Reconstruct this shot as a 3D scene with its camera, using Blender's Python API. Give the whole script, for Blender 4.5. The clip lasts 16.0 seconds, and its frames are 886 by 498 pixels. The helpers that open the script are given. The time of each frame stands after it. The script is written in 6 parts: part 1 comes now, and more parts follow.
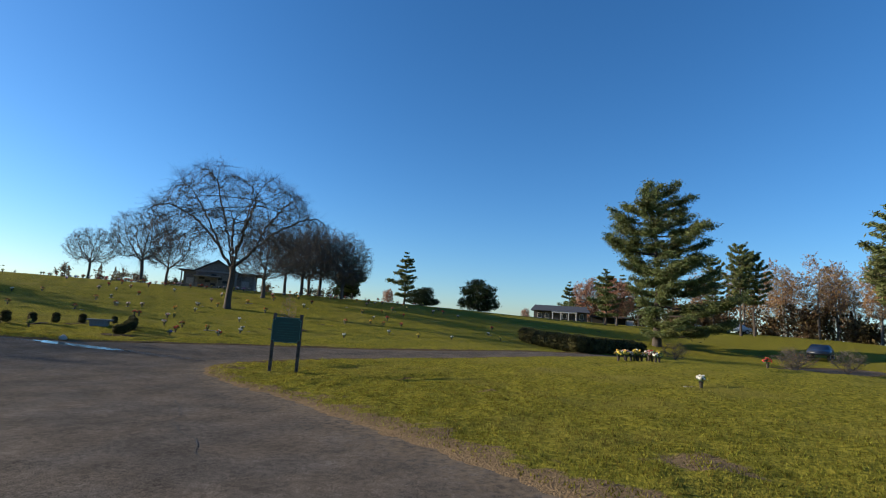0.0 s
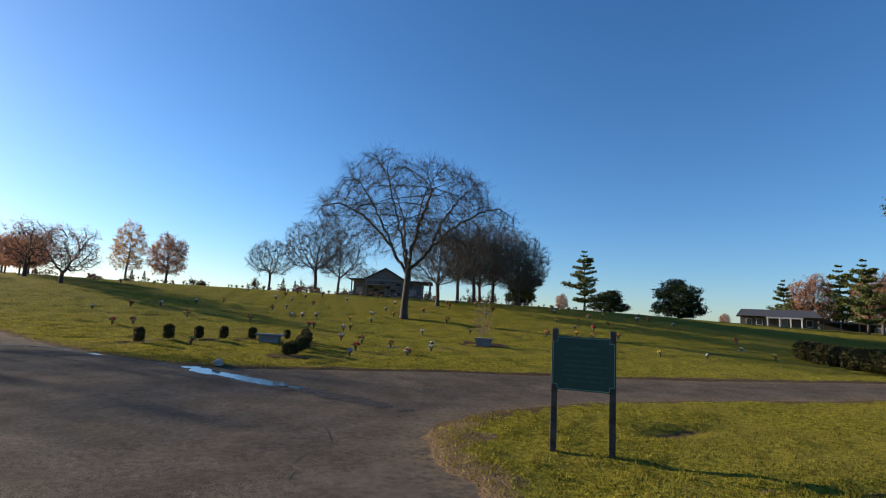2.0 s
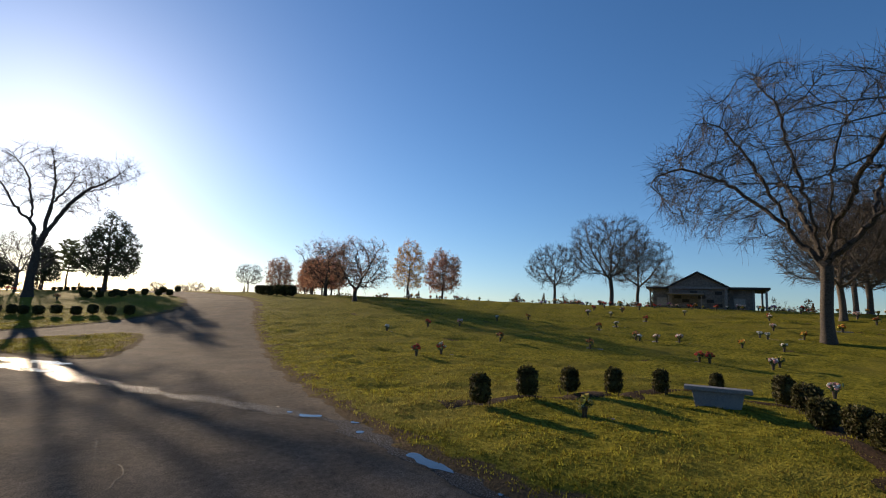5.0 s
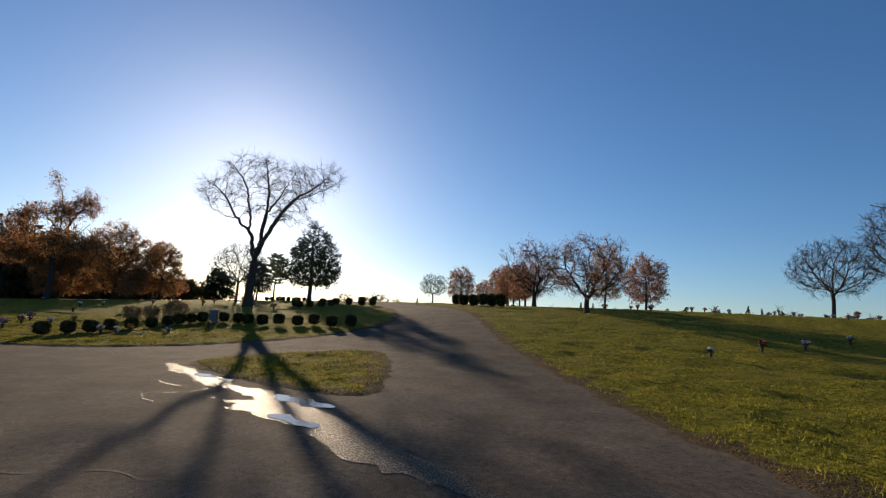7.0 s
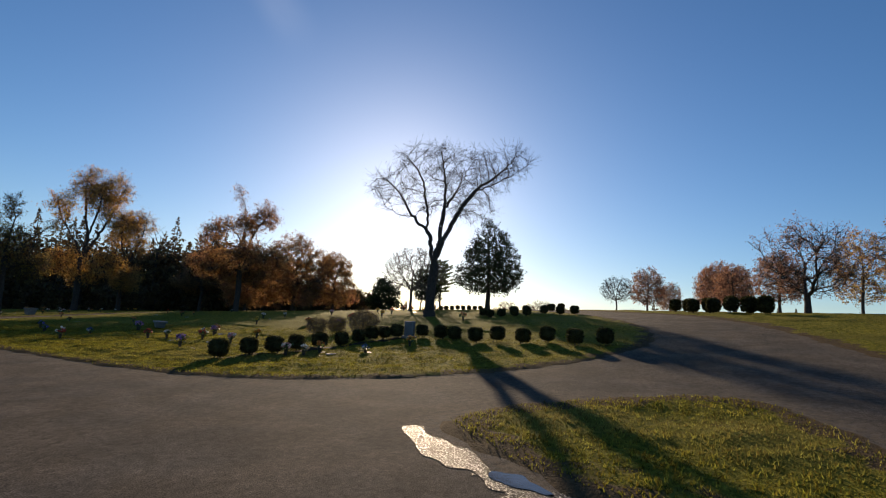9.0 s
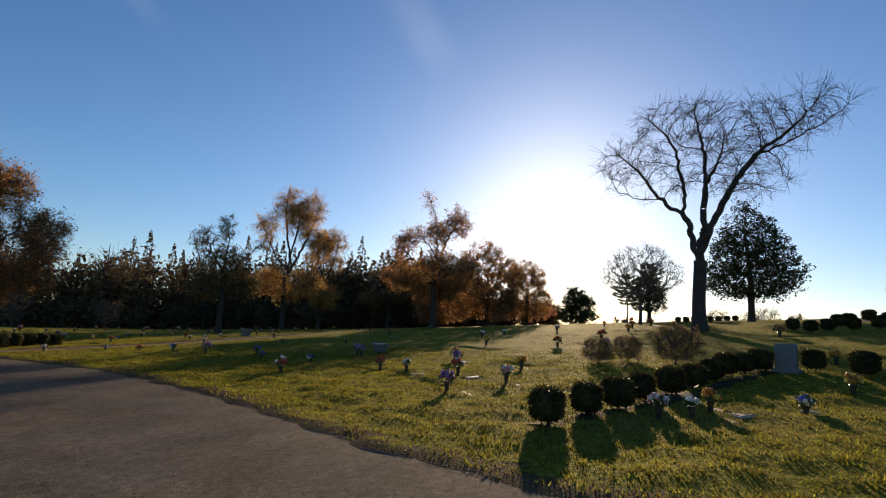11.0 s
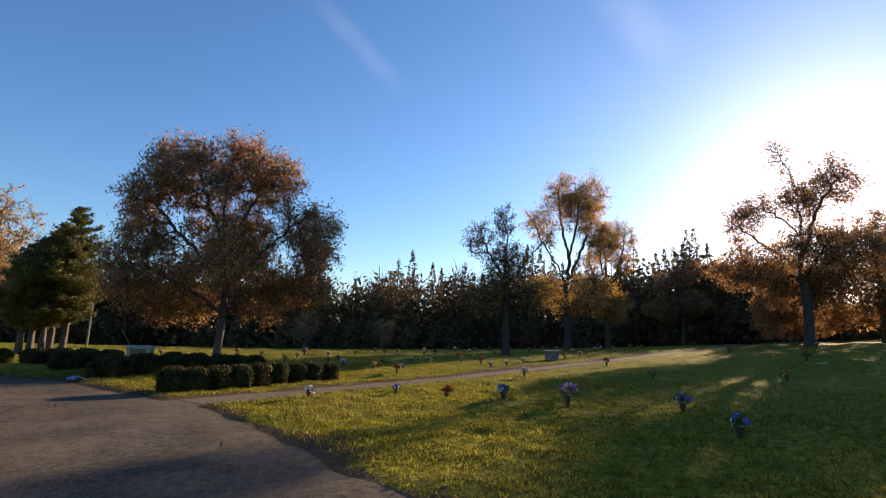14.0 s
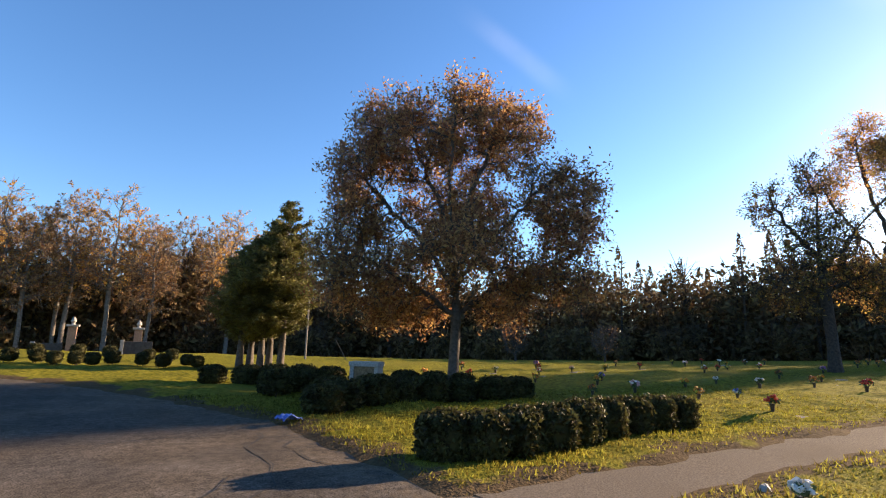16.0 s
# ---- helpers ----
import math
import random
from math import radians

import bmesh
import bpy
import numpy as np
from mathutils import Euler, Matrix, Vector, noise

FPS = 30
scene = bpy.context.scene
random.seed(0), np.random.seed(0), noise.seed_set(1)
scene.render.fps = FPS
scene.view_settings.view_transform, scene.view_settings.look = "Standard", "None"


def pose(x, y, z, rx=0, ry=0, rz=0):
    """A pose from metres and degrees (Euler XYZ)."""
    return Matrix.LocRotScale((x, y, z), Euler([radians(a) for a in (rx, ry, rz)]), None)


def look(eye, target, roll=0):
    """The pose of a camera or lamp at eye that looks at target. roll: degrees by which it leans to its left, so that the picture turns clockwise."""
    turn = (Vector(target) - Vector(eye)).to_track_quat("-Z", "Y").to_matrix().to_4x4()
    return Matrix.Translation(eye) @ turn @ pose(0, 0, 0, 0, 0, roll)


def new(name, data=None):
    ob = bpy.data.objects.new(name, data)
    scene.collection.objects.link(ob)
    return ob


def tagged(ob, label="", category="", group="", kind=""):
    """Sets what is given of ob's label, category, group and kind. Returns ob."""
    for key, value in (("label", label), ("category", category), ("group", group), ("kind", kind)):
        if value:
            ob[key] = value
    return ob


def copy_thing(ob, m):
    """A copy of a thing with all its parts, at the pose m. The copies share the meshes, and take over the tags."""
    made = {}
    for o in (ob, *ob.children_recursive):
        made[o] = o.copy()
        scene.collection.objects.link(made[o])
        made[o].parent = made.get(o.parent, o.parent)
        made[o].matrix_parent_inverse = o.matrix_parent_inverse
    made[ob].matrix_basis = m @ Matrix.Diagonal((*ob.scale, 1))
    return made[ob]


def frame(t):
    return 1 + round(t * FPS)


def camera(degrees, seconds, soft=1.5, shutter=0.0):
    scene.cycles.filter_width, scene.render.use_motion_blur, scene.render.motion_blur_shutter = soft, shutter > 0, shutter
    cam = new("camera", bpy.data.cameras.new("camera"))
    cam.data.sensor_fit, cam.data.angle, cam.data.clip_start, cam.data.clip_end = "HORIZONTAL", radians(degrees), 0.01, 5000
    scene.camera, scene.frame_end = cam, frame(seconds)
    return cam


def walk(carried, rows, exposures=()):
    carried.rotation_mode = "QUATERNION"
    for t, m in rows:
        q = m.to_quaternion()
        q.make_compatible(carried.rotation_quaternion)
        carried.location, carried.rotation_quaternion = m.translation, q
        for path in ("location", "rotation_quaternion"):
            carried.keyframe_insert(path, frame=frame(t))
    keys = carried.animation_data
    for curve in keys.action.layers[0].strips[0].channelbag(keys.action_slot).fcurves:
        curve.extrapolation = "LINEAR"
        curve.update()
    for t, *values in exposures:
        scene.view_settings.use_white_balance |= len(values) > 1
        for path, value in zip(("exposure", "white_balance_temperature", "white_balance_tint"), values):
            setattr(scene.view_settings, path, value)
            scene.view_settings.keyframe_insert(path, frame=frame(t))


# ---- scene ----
cam = camera(83.0, 16.0, soft=1.1)
PATH = [
    (0, (-1.218, 3.690, 1.945), (-1.753, 5.597, 2.228), 3.7),
    (0.5, (-2.726, 5.608, 1.935), (-3.396, 7.471, 2.218), 3.6),
    (1, (-4.398, 7.363, 1.919), (-5.201, 9.172, 2.203), 3.5),
    (1.5, (-6.169, 8.966, 1.898), (-7.109, 10.709, 2.179), 3.3),
    (2, (-8.025, 10.404, 1.882), (-9.092, 12.072, 2.160), 3.2),
    (2.5, (-9.926, 11.703, 1.863), (-11.120, 13.284, 2.142), 3.2),
    (3, (-11.879, 12.803, 1.848), (-13.192, 14.286, 2.128), 3.1),
    (3.5, (-13.866, 13.660, 1.842), (-15.291, 15.035, 2.123), 3.0),
    (4, (-15.852, 14.302, 1.847), (-17.382, 15.558, 2.130), 2.9),
    (4.5, (-17.831, 14.749, 1.858), (-19.462, 15.870, 2.144), 2.9),
    (5, (-19.809, 15.032, 1.885), (-21.528, 16.011, 2.172), 2.9),
    (5.2, (-20.604, 15.074, 1.887), (-22.353, 16.000, 2.175), 2.8),
    (7.3, (-28.813, 12.785, 1.733), (-30.764, 13.106, 2.034), 3.8),
    (7.5, (-29.567, 12.532, 1.731), (-31.526, 12.798, 2.032), 3.6),
    (8, (-31.459, 11.921, 1.720), (-33.433, 12.036, 2.020), 3.5),
    (8.5, (-33.290, 11.164, 1.706), (-35.267, 11.131, 2.008), 3.4),
    (8.7, (-33.977, 10.778, 1.703), (-35.952, 10.699, 2.003), 3.6),
    (10.8, (-40.305, 5.241, 1.678), (-42.148, 4.529, 1.986), 3.0),
    (11, (-40.802, 4.631, 1.677), (-42.626, 3.874, 1.989), 3.0),
    (11.5, (-42.149, 3.201, 1.673), (-43.912, 2.313, 1.994), 2.9),
    (12, (-43.367, 1.689, 1.669), (-45.057, 0.672, 2.000), 2.9),
    (12.5, (-44.454, 0.132, 1.644), (-46.063, -1.007, 1.981), 2.6),
    (13, (-45.415, -1.450, 1.614), (-46.929, -2.713, 1.948), 2.4),
    (13.5, (-46.181, -3.090, 1.581), (-47.594, -4.465, 1.912), 2.2),
    (14, (-46.827, -4.745, 1.535), (-48.121, -6.233, 1.871), 2.1),
    (14.5, (-47.292, -6.414, 1.495), (-48.452, -8.007, 1.836), 2.1),
    (15, (-47.591, -8.064, 1.460), (-48.606, -9.752, 1.805), 2.1),
    (15.5, (-47.717, -9.677, 1.433), (-48.581, -11.447, 1.780), 1.8),
    (16, (-47.669, -11.260, 1.412), (-48.374, -13.098, 1.763), 1.5),
]
EXPOSURES = [(0, 0.88, 6200, 10), (2.5, 0.89, 6850, 15), (5, 0.56, 7150, 17), (8, 0.25, 7200, 16), (10.8, 0.54, 7700, 18), (12.5, 0.82, 8000, 19), (14, 1.26, 7850, 19), (16, 1.80, 7800, 21)]
walk(cam, [(t, look(eye, target, roll)) for t, eye, target, roll in PATH], EXPOSURES)

# ---------------- light ----------------
SUN_YAW, SUN_UP = 99.5, 14.6          # degrees left of +y, degrees above the horizon
world = bpy.data.worlds.new("sky")
scene.world = world
world.use_nodes = True
wn = world.node_tree
sky = wn.nodes.new("ShaderNodeTexSky")
sky.sky_type, sky.sun_disc = "NISHITA", False
sky.sun_elevation, sky.sun_rotation = radians(SUN_UP), radians(-SUN_YAW)
sky.air_density, sky.dust_density, sky.ozone_density = 1.0, 0.34, 5.0
deep = wn.nodes.new("ShaderNodeHueSaturation")
deep.inputs["Saturation"].default_value, deep.inputs["Hue"].default_value = 1.11, 0.501
wn.links.new(sky.outputs[0], deep.inputs["Color"])


def sky_dir(yaw, up):
    """A direction from degrees left of +y and degrees above the horizon."""
    return Vector((-math.sin(radians(yaw)) * math.cos(radians(up)), math.cos(radians(yaw)) * math.cos(radians(up)), math.sin(radians(up))))


def cirrus(below, start, end, half, strength):
    """One thin wisp of cloud between two directions, over the sky colour below."""
    a, b = sky_dir(*start), sky_dir(*end)
    mid, along = ((a + b) / 2).normalized(), (b - a).normalized()
    across = mid.cross(along).normalized()
    way = wn.nodes.new("ShaderNodeTexCoord")
    rag = wn.nodes.new("ShaderNodeTexNoise")
    rag.inputs["Scale"].default_value, rag.inputs["Detail"].default_value = 9.0, 5
    wn.links.new(way.outputs["Generated"], rag.inputs["Vector"])
    masks = []
    for axis, centre, reach in ((along, mid.dot(along), (b - a).length * 0.62), (across, mid.dot(across), half)):
        dot = wn.nodes.new("ShaderNodeVectorMath")
        dot.operation = "DOT_PRODUCT"
        dot.inputs[1].default_value = axis
        wn.links.new(way.outputs["Generated"], dot.inputs[0])
        off = wn.nodes.new("ShaderNodeMath")
        off.operation = "SUBTRACT"
        wn.links.new(dot.outputs["Value"], off.inputs[0])
        off.inputs[1].default_value = centre
        size = wn.nodes.new("ShaderNodeMath")
        size.operation = "ABSOLUTE"
        wn.links.new(off.outputs[0], size.inputs[0])
        fade = wn.nodes.new("ShaderNodeMapRange")
        fade.interpolation_type = "SMOOTHERSTEP"
        fade.inputs["From Min"].default_value, fade.inputs["From Max"].default_value = 0.0, reach
        fade.inputs["To Min"].default_value, fade.inputs["To Max"].default_value = 1.0, 0.0
        wn.links.new(size.outputs[0], fade.inputs["Value"])
        masks.append(fade.outputs[0])
    for extra in (masks[1], rag.outputs[0]):
        k = wn.nodes.new("ShaderNodeMath")
        k.operation = "MULTIPLY"
        wn.links.new(masks[0], k.inputs[0])
        wn.links.new(extra, k.inputs[1])
        masks[0] = k.outputs[0]
    gain = wn.nodes.new("ShaderNodeMath")
    gain.operation = "MULTIPLY"
    wn.links.new(masks[0], gain.inputs[0])
    gain.inputs[1].default_value = strength
    white = wn.nodes.new("ShaderNodeHueSaturation")
    white.inputs["Saturation"].default_value, white.inputs["Value"].default_value = 0.45, 1.7
    wn.links.new(below, white.inputs["Color"])
    mix = wn.nodes.new("ShaderNodeMix")
    mix.data_type = "RGBA"
    wn.links.new(gain.outputs[0], mix.inputs[0])
    wn.links.new(below, mix.inputs[6])
    wn.links.new(white.outputs[0], mix.inputs[7])
    return mix.outputs[2]


clear = cirrus(deep.outputs[0], (158, 36), (144, 26.5), 0.03, 0.16)
clear = cirrus(clear, (122, 38), (112.5, 28), 0.06, 0.2)
wn.links.new(clear, wn.nodes["Background"].inputs[0])
wn.nodes["Background"].inputs[1].default_value = 0.10
sun = new("sun", bpy.data.lights.new("sun", "SUN"))
sun.data.energy, sun.data.angle, sun.data.color = 5.0, radians(0.53), (1.0, 0.84, 0.62)
sd_ = Vector((-math.sin(radians(SUN_YAW)) * math.cos(radians(SUN_UP)), math.cos(radians(SUN_YAW)) * math.cos(radians(SUN_UP)), math.sin(radians(SUN_UP))))
sun.matrix_world = look(sd_ * 300, (0, 0, 0))


# ---------------- helpers ----------------
def mat(name, c1, c2, rough=0.9, scale=4.0, bump=0.3, bump_scale=40.0, metal=0.0, island=0.0, coat=0.0, trans=0.0, spec=0.5, c3=None, scale2=0.6):
    """A two-scale noise material: c1 to c2 in the grain, c3 in large stains, random lightness per island or object."""
    m = bpy.data.materials.new(name)
    m.use_nodes = True
    nt = m.node_tree
    b = nt.nodes["Principled BSDF"]
    L = nt.links.new
    co = nt.nodes.new("ShaderNodeTexCoord")
    n1 = nt.nodes.new("ShaderNodeTexNoise")
    n1.inputs["Scale"].default_value, n1.inputs["Detail"].default_value = scale, 6
    L(co.outputs["Object"], n1.inputs["Vector"])
    r1 = nt.nodes.new("ShaderNodeValToRGB")
    r1.color_ramp.elements[0].position, r1.color_ramp.elements[1].position = 0.32, 0.68
    r1.color_ramp.elements[0].color, r1.color_ramp.elements[1].color = (*c1, 1), (*c2, 1)
    L(n1.outputs[0], r1.inputs[0])
    col = r1.outputs[0]
    if c3:
        n2 = nt.nodes.new("ShaderNodeTexNoise")
        n2.inputs["Scale"].default_value, n2.inputs["Detail"].default_value = scale2, 3
        L(co.outputs["Object"], n2.inputs["Vector"])
        r2 = nt.nodes.new("ShaderNodeValToRGB")
        r2.color_ramp.elements[0].position, r2.color_ramp.elements[1].position = 0.5, 0.72
        L(n2.outputs[0], r2.inputs[0])
        mx = nt.nodes.new("ShaderNodeMix")
        mx.data_type = "RGBA"
        L(r2.outputs[0], mx.inputs[0])
        L(col, mx.inputs[6])
        mx.inputs[7].default_value = (*c3, 1)
        col = mx.outputs[2]
    if island:
        geo = nt.nodes.new("ShaderNodeNewGeometry")
        mr = nt.nodes.new("ShaderNodeMapRange")
        mr.inputs["To Min"].default_value, mr.inputs["To Max"].default_value = 1 - island, 1 + island
        L(geo.outputs["Random Per Island"], mr.inputs["Value"])
        hs = nt.nodes.new("ShaderNodeHueSaturation")
        L(mr.outputs[0], hs.inputs["Value"])
        mh = nt.nodes.new("ShaderNodeMapRange")
        mh.inputs["To Min"].default_value, mh.inputs["To Max"].default_value = 0.5 - 0.05 * island, 0.5 + 0.05 * island
        L(geo.outputs["Random Per Island"], mh.inputs["Value"])
        L(mh.outputs[0], hs.inputs["Hue"])
        L(col, hs.inputs["Color"])
        col = hs.outputs[0]
    L(col, b.inputs["Base Color"])
    b.inputs["Roughness"].default_value, b.inputs["Metallic"].default_value = rough, metal
    b.inputs["Specular IOR Level"].default_value = spec
    b.inputs["Coat Weight"].default_value = coat
    if bump:
        n3 = nt.nodes.new("ShaderNodeTexNoise")
        n3.inputs["Scale"].default_value, n3.inputs["Detail"].default_value = bump_scale, 4
        L(co.outputs["Object"], n3.inputs["Vector"])
        bp = nt.nodes.new("ShaderNodeBump")
        bp.inputs["Strength"].default_value, bp.inputs["Distance"].default_value = bump, 0.02
        L(n3.outputs[0], bp.inputs["Height"])
        L(bp.outputs[0], b.inputs["Normal"])
    if trans:
        tr = nt.nodes.new("ShaderNodeBsdfTranslucent")
        L(col, tr.inputs["Color"])
        ms = nt.nodes.new("ShaderNodeMixShader")
        ms.inputs[0].default_value = trans
        L(b.outputs[0], ms.inputs[1])
        L(tr.outputs[0], ms.inputs[2])
        L(ms.outputs[0], nt.nodes["Material Output"].inputs[0])
    return m


def mesh_of(name, verts, faces, material, smooth=False):
    me = bpy.data.meshes.new(name)
    me.from_pydata(verts, [], faces)
    me.materials.append(material)
    if smooth:
        me.polygons.foreach_set("use_smooth", [True] * len(me.polygons))
    me.update()
    return me


def part(name, bm, material, parent=None, label="", smooth=False):
    """One mesh object from a bmesh or a mesh, under parent."""
    if isinstance(bm, bmesh.types.BMesh):
        me = bpy.data.meshes.new(name)
        bm.to_mesh(me)
        bm.free()
        me.materials.append(material)
    else:
        me = bm
    if smooth:
        me.polygons.foreach_set("use_smooth", [True] * len(me.polygons))
    ob = new(name, me)
    ob.parent = parent
    return tagged(ob, label)


def base(name, x, y, z=None, rz=0.0, label="", category="", group="", kind=""):
    ob = new(name)
    ob.matrix_world = pose(x, y, ground(x, y) if z is None else z, 0, 0, rz)
    return tagged(ob, label, category, group, kind)


def box(bm, sx, sy, sz, x=0, y=0, z=0, bevel=0.0, rz=0.0, rx=0.0, ry=0.0):
    """A box of the given size with its centre at x, y, z."""
    r = bmesh.ops.create_cube(bm, size=1, matrix=pose(x, y, z, rx, ry, rz) @ Matrix.Diagonal((sx, sy, sz, 1)))
    if bevel:
        edges = {e for v in r["verts"] for e in v.link_edges}
        bmesh.ops.bevel(bm, geom=list(edges), offset=bevel, segments=2, affect="EDGES", profile=0.6)
    return bm


def cone(bm, r1, r2, depth, x=0, y=0, z=0, seg=12, rx=0.0, ry=0.0):
    bmesh.ops.create_cone(bm, cap_ends=True, segments=seg, radius1=r1, radius2=r2, depth=depth, matrix=pose(x, y, z + depth / 2, rx, ry, 0))
    return bm


def lathe(bm, profile, seg=14, x=0, y=0):
    """A turned shape from (radius, height) pairs."""
    rings = []
    for r, z in profile:
        rings.append([bm.verts.new((x + r * math.cos(2 * math.pi * k / seg), y + r * math.sin(2 * math.pi * k / seg), z)) for k in range(seg)])
    for a, b in zip(rings, rings[1:]):
        for k in range(seg):
            bm.faces.new((a[k], a[(k + 1) % seg], b[(k + 1) % seg], b[k]))
    bm.faces.new(rings[0][::-1])
    bm.faces.new(rings[-1])
    return bm


# ---------------- lie of the land ----------------
KNOLLS = [-2.87, -2.68, 3.48, -1.58, 0.22, 1.99, 0.1, 1.12, 0.36, 1.92, 0.93, 0.52, 0.06, 0.83, 1.17, 0.82, -0.87, 0.36, 0.4, 0.55, 1.69, 0.53, 0.49, 1.02, 1.2, 0.36, 0.45, -0.84, 1.83, 0.45, 0.09, 1.25, 1.58, 1.34, -0.53, 0.64, 2.05, 1.09, 0.14, -0.02, 0.12, 2.18, -1.7, -1.22, 0.95, -0.0, -0.09, 0.15, 2.01, 1.2, 1.64, 1.97, -0.22, -0.14, -0.11, 0.32, 0.21, 0.02, 0.02, -0.1, 0.02, -0.03, -0.0, -0.03, -0.13, 0.09, -0.48, 0.0, 0.06, 0.11, 0.18, -0.17, -0.01, 0.01, -0.11, -0.31, -0.02, -0.02, -0.1, -0.06, 0.45, 0.59]
HILLS = [(x, y, 24.0) for x in range(-130, 41, 28) for y in range(-70, 111, 28)]
SWELLS = [(x, y, 9.0) for x in range(-56, 9, 12) for y in range(-14, 39, 12)]
CENTRES = np.array(HILLS + SWELLS)


def heights(x, y):
    """Height of the land, for arrays."""
    x, y = np.clip(np.asarray(x, float), -190, 90), np.clip(np.asarray(y, float), -130, 170)
    out = KNOLLS[0] + KNOLLS[1] * x / 100 + KNOLLS[2] * y / 100
    for k, (cx, cy, s) in zip(KNOLLS[3:], CENTRES):
        out = out + k * np.exp(-((x - cx) ** 2 + (y - cy) ** 2) / (2 * s * s))
    return out


def ground(x, y):
    """Height of the surface that things stand on."""
    px, py = np.array([float(x)]), np.array([float(y)])
    sd = road_distance(px, py)
    return float(turf(px, py, sd)[0][0]) if sd[0] > 0.1 else float(heights(x, y))


# outline of the asphalt, with a grass island in it, and the narrow path
ASPHALT = [(30, -14), (12, 0), (-2.2, 10.2), (-4, 11.5), (-8, 14.3), (-11.4, 16.0), (-13.0, 17.6), (-13.2, 20.4), (-11.4, 24.2), (-8.9, 26.5), (0, 33.5), (24, 51),
           (20, 56), (-3, 37.0), (-8.4, 32.3), (-16.1, 26.4), (-19.5, 21.4), (-20.6, 19.7), (-22, 18.7), (-24.5, 18.1), (-28, 17.9), (-33.8, 18.0), (-39.5, 18.6),
           (-48.2, 19.6), (-54.7, 21), (-66, 21.6), (-78, 19.5), (-90, 17), (-120, 14), (-120, 9.5), (-90, 12.5), (-78, 15), (-66, 17.3), (-57, 17.2), (-53.6, 16.4),
           (-52.2, 16.0), (-50.6, 15.1), (-47.5, 12.0), (-45.8, 8.4), (-45.2, 4.6), (-46.4, 0.9), (-48, -2.6), (-49.4, -7.5), (-49.7, -10), (-49.7, -13.8),
           (-49.2, -15.5), (-48.3, -18.7), (-47, -20.9), (-44.6, -24), (-42.3, -26.2), (-38, -29.5), (-20, -44), (-14, -40), (-36, -24.5), (-40.5, -19), (-42.8, -14),
           (-43.6, -9), (-43.8, -5), (-42.8, -2), (-41.4, 0.8), (-39.8, 3.0), (-38.2, 5.0), (-35, 6.0), (-30, 6.6), (-24, 8), (-16, 8.5), (-8, 4), (0, -5), (16, -24)]
ISLAND = [(-42.3, 9.5), (-43.4, 10.5), (-44.1, 12.3), (-44.3, 14.2), (-43.6, 15.0), (-41.5, 14.9), (-38.6, 14.5), (-37.3, 14.1), (-37.6, 13.1), (-38.7, 12.0), (-40.6, 10.4)]
PATH_LINE = [(-48.5, -14.6), (-53.3, -15.5), (-60, -16.2), (-69, -16.4), (-82, -17.5), (-110, -24)]


def smooth_loop(points, rounds=2):
    """Rounds the corners of a closed outline."""
    p = np.array(points, float)
    for _ in range(rounds):
        q = np.roll(p, -1, 0)
        p = np.stack([0.75 * p + 0.25 * q, 0.25 * p + 0.75 * q], 1).reshape(-1, 2)
    return p


def loop_distance(x, y, loop):
    """Signed distance to a closed outline: below zero inside."""
    best, inside = np.full(x.shape, 1e9), np.zeros(x.shape, bool)
    for (ax, ay), (bx, by) in zip(loop, np.roll(loop, -1, 0)):
        dx, dy = bx - ax, by - ay
        t = np.clip(((x - ax) * dx + (y - ay) * dy) / (dx * dx + dy * dy + 1e-12), 0, 1)
        best = np.minimum(best, (x - ax - t * dx) ** 2 + (y - ay - t * dy) ** 2)
        crosses = (ay > y) != (by > y)
        inside ^= crosses & (x < (bx - ax) * (y - ay) / (by - ay + 1e-12) + ax)
    return np.where(inside, -1, 1) * np.sqrt(best)


def line_distance(x, y, line, half):
    best = np.full(x.shape, 1e9)
    for (ax, ay), (bx, by) in zip(line, line[1:]):
        dx, dy = bx - ax, by - ay
        t = np.clip(((x - ax) * dx + (y - ay) * dy) / (dx * dx + dy * dy), 0, 1)
        best = np.minimum(best, (x - ax - t * dx) ** 2 + (y - ay - t * dy) ** 2)
    return np.sqrt(best) - half


LOOP_A, LOOP_I = smooth_loop(ASPHALT), smooth_loop(ISLAND)


def asphalt_distance(x, y):
    return np.maximum(loop_distance(x, y, LOOP_A), -loop_distance(x, y, LOOP_I))


def road_distance(x, y):
    """Metres from the nearest paving edge, below zero on the paving."""
    x, y = np.asarray(x, float), np.asarray(y, float)
    return np.minimum(asphalt_distance(x, y), line_distance(x, y, PATH_LINE, 0.38))


def waves(x, y, s, seed):
    """Cheap smooth noise of about unit size, for arrays."""
    r = np.random.RandomState(seed)
    out = 0
    for k in range(7):
        a, f, p = r.uniform(0, 6.3), r.uniform(0.6, 1.9) / s, r.uniform(0, 6.3)
        out = out + np.sin((x * np.cos(a) + y * np.sin(a)) * f * 6.28 + p)
    return out / 2.6


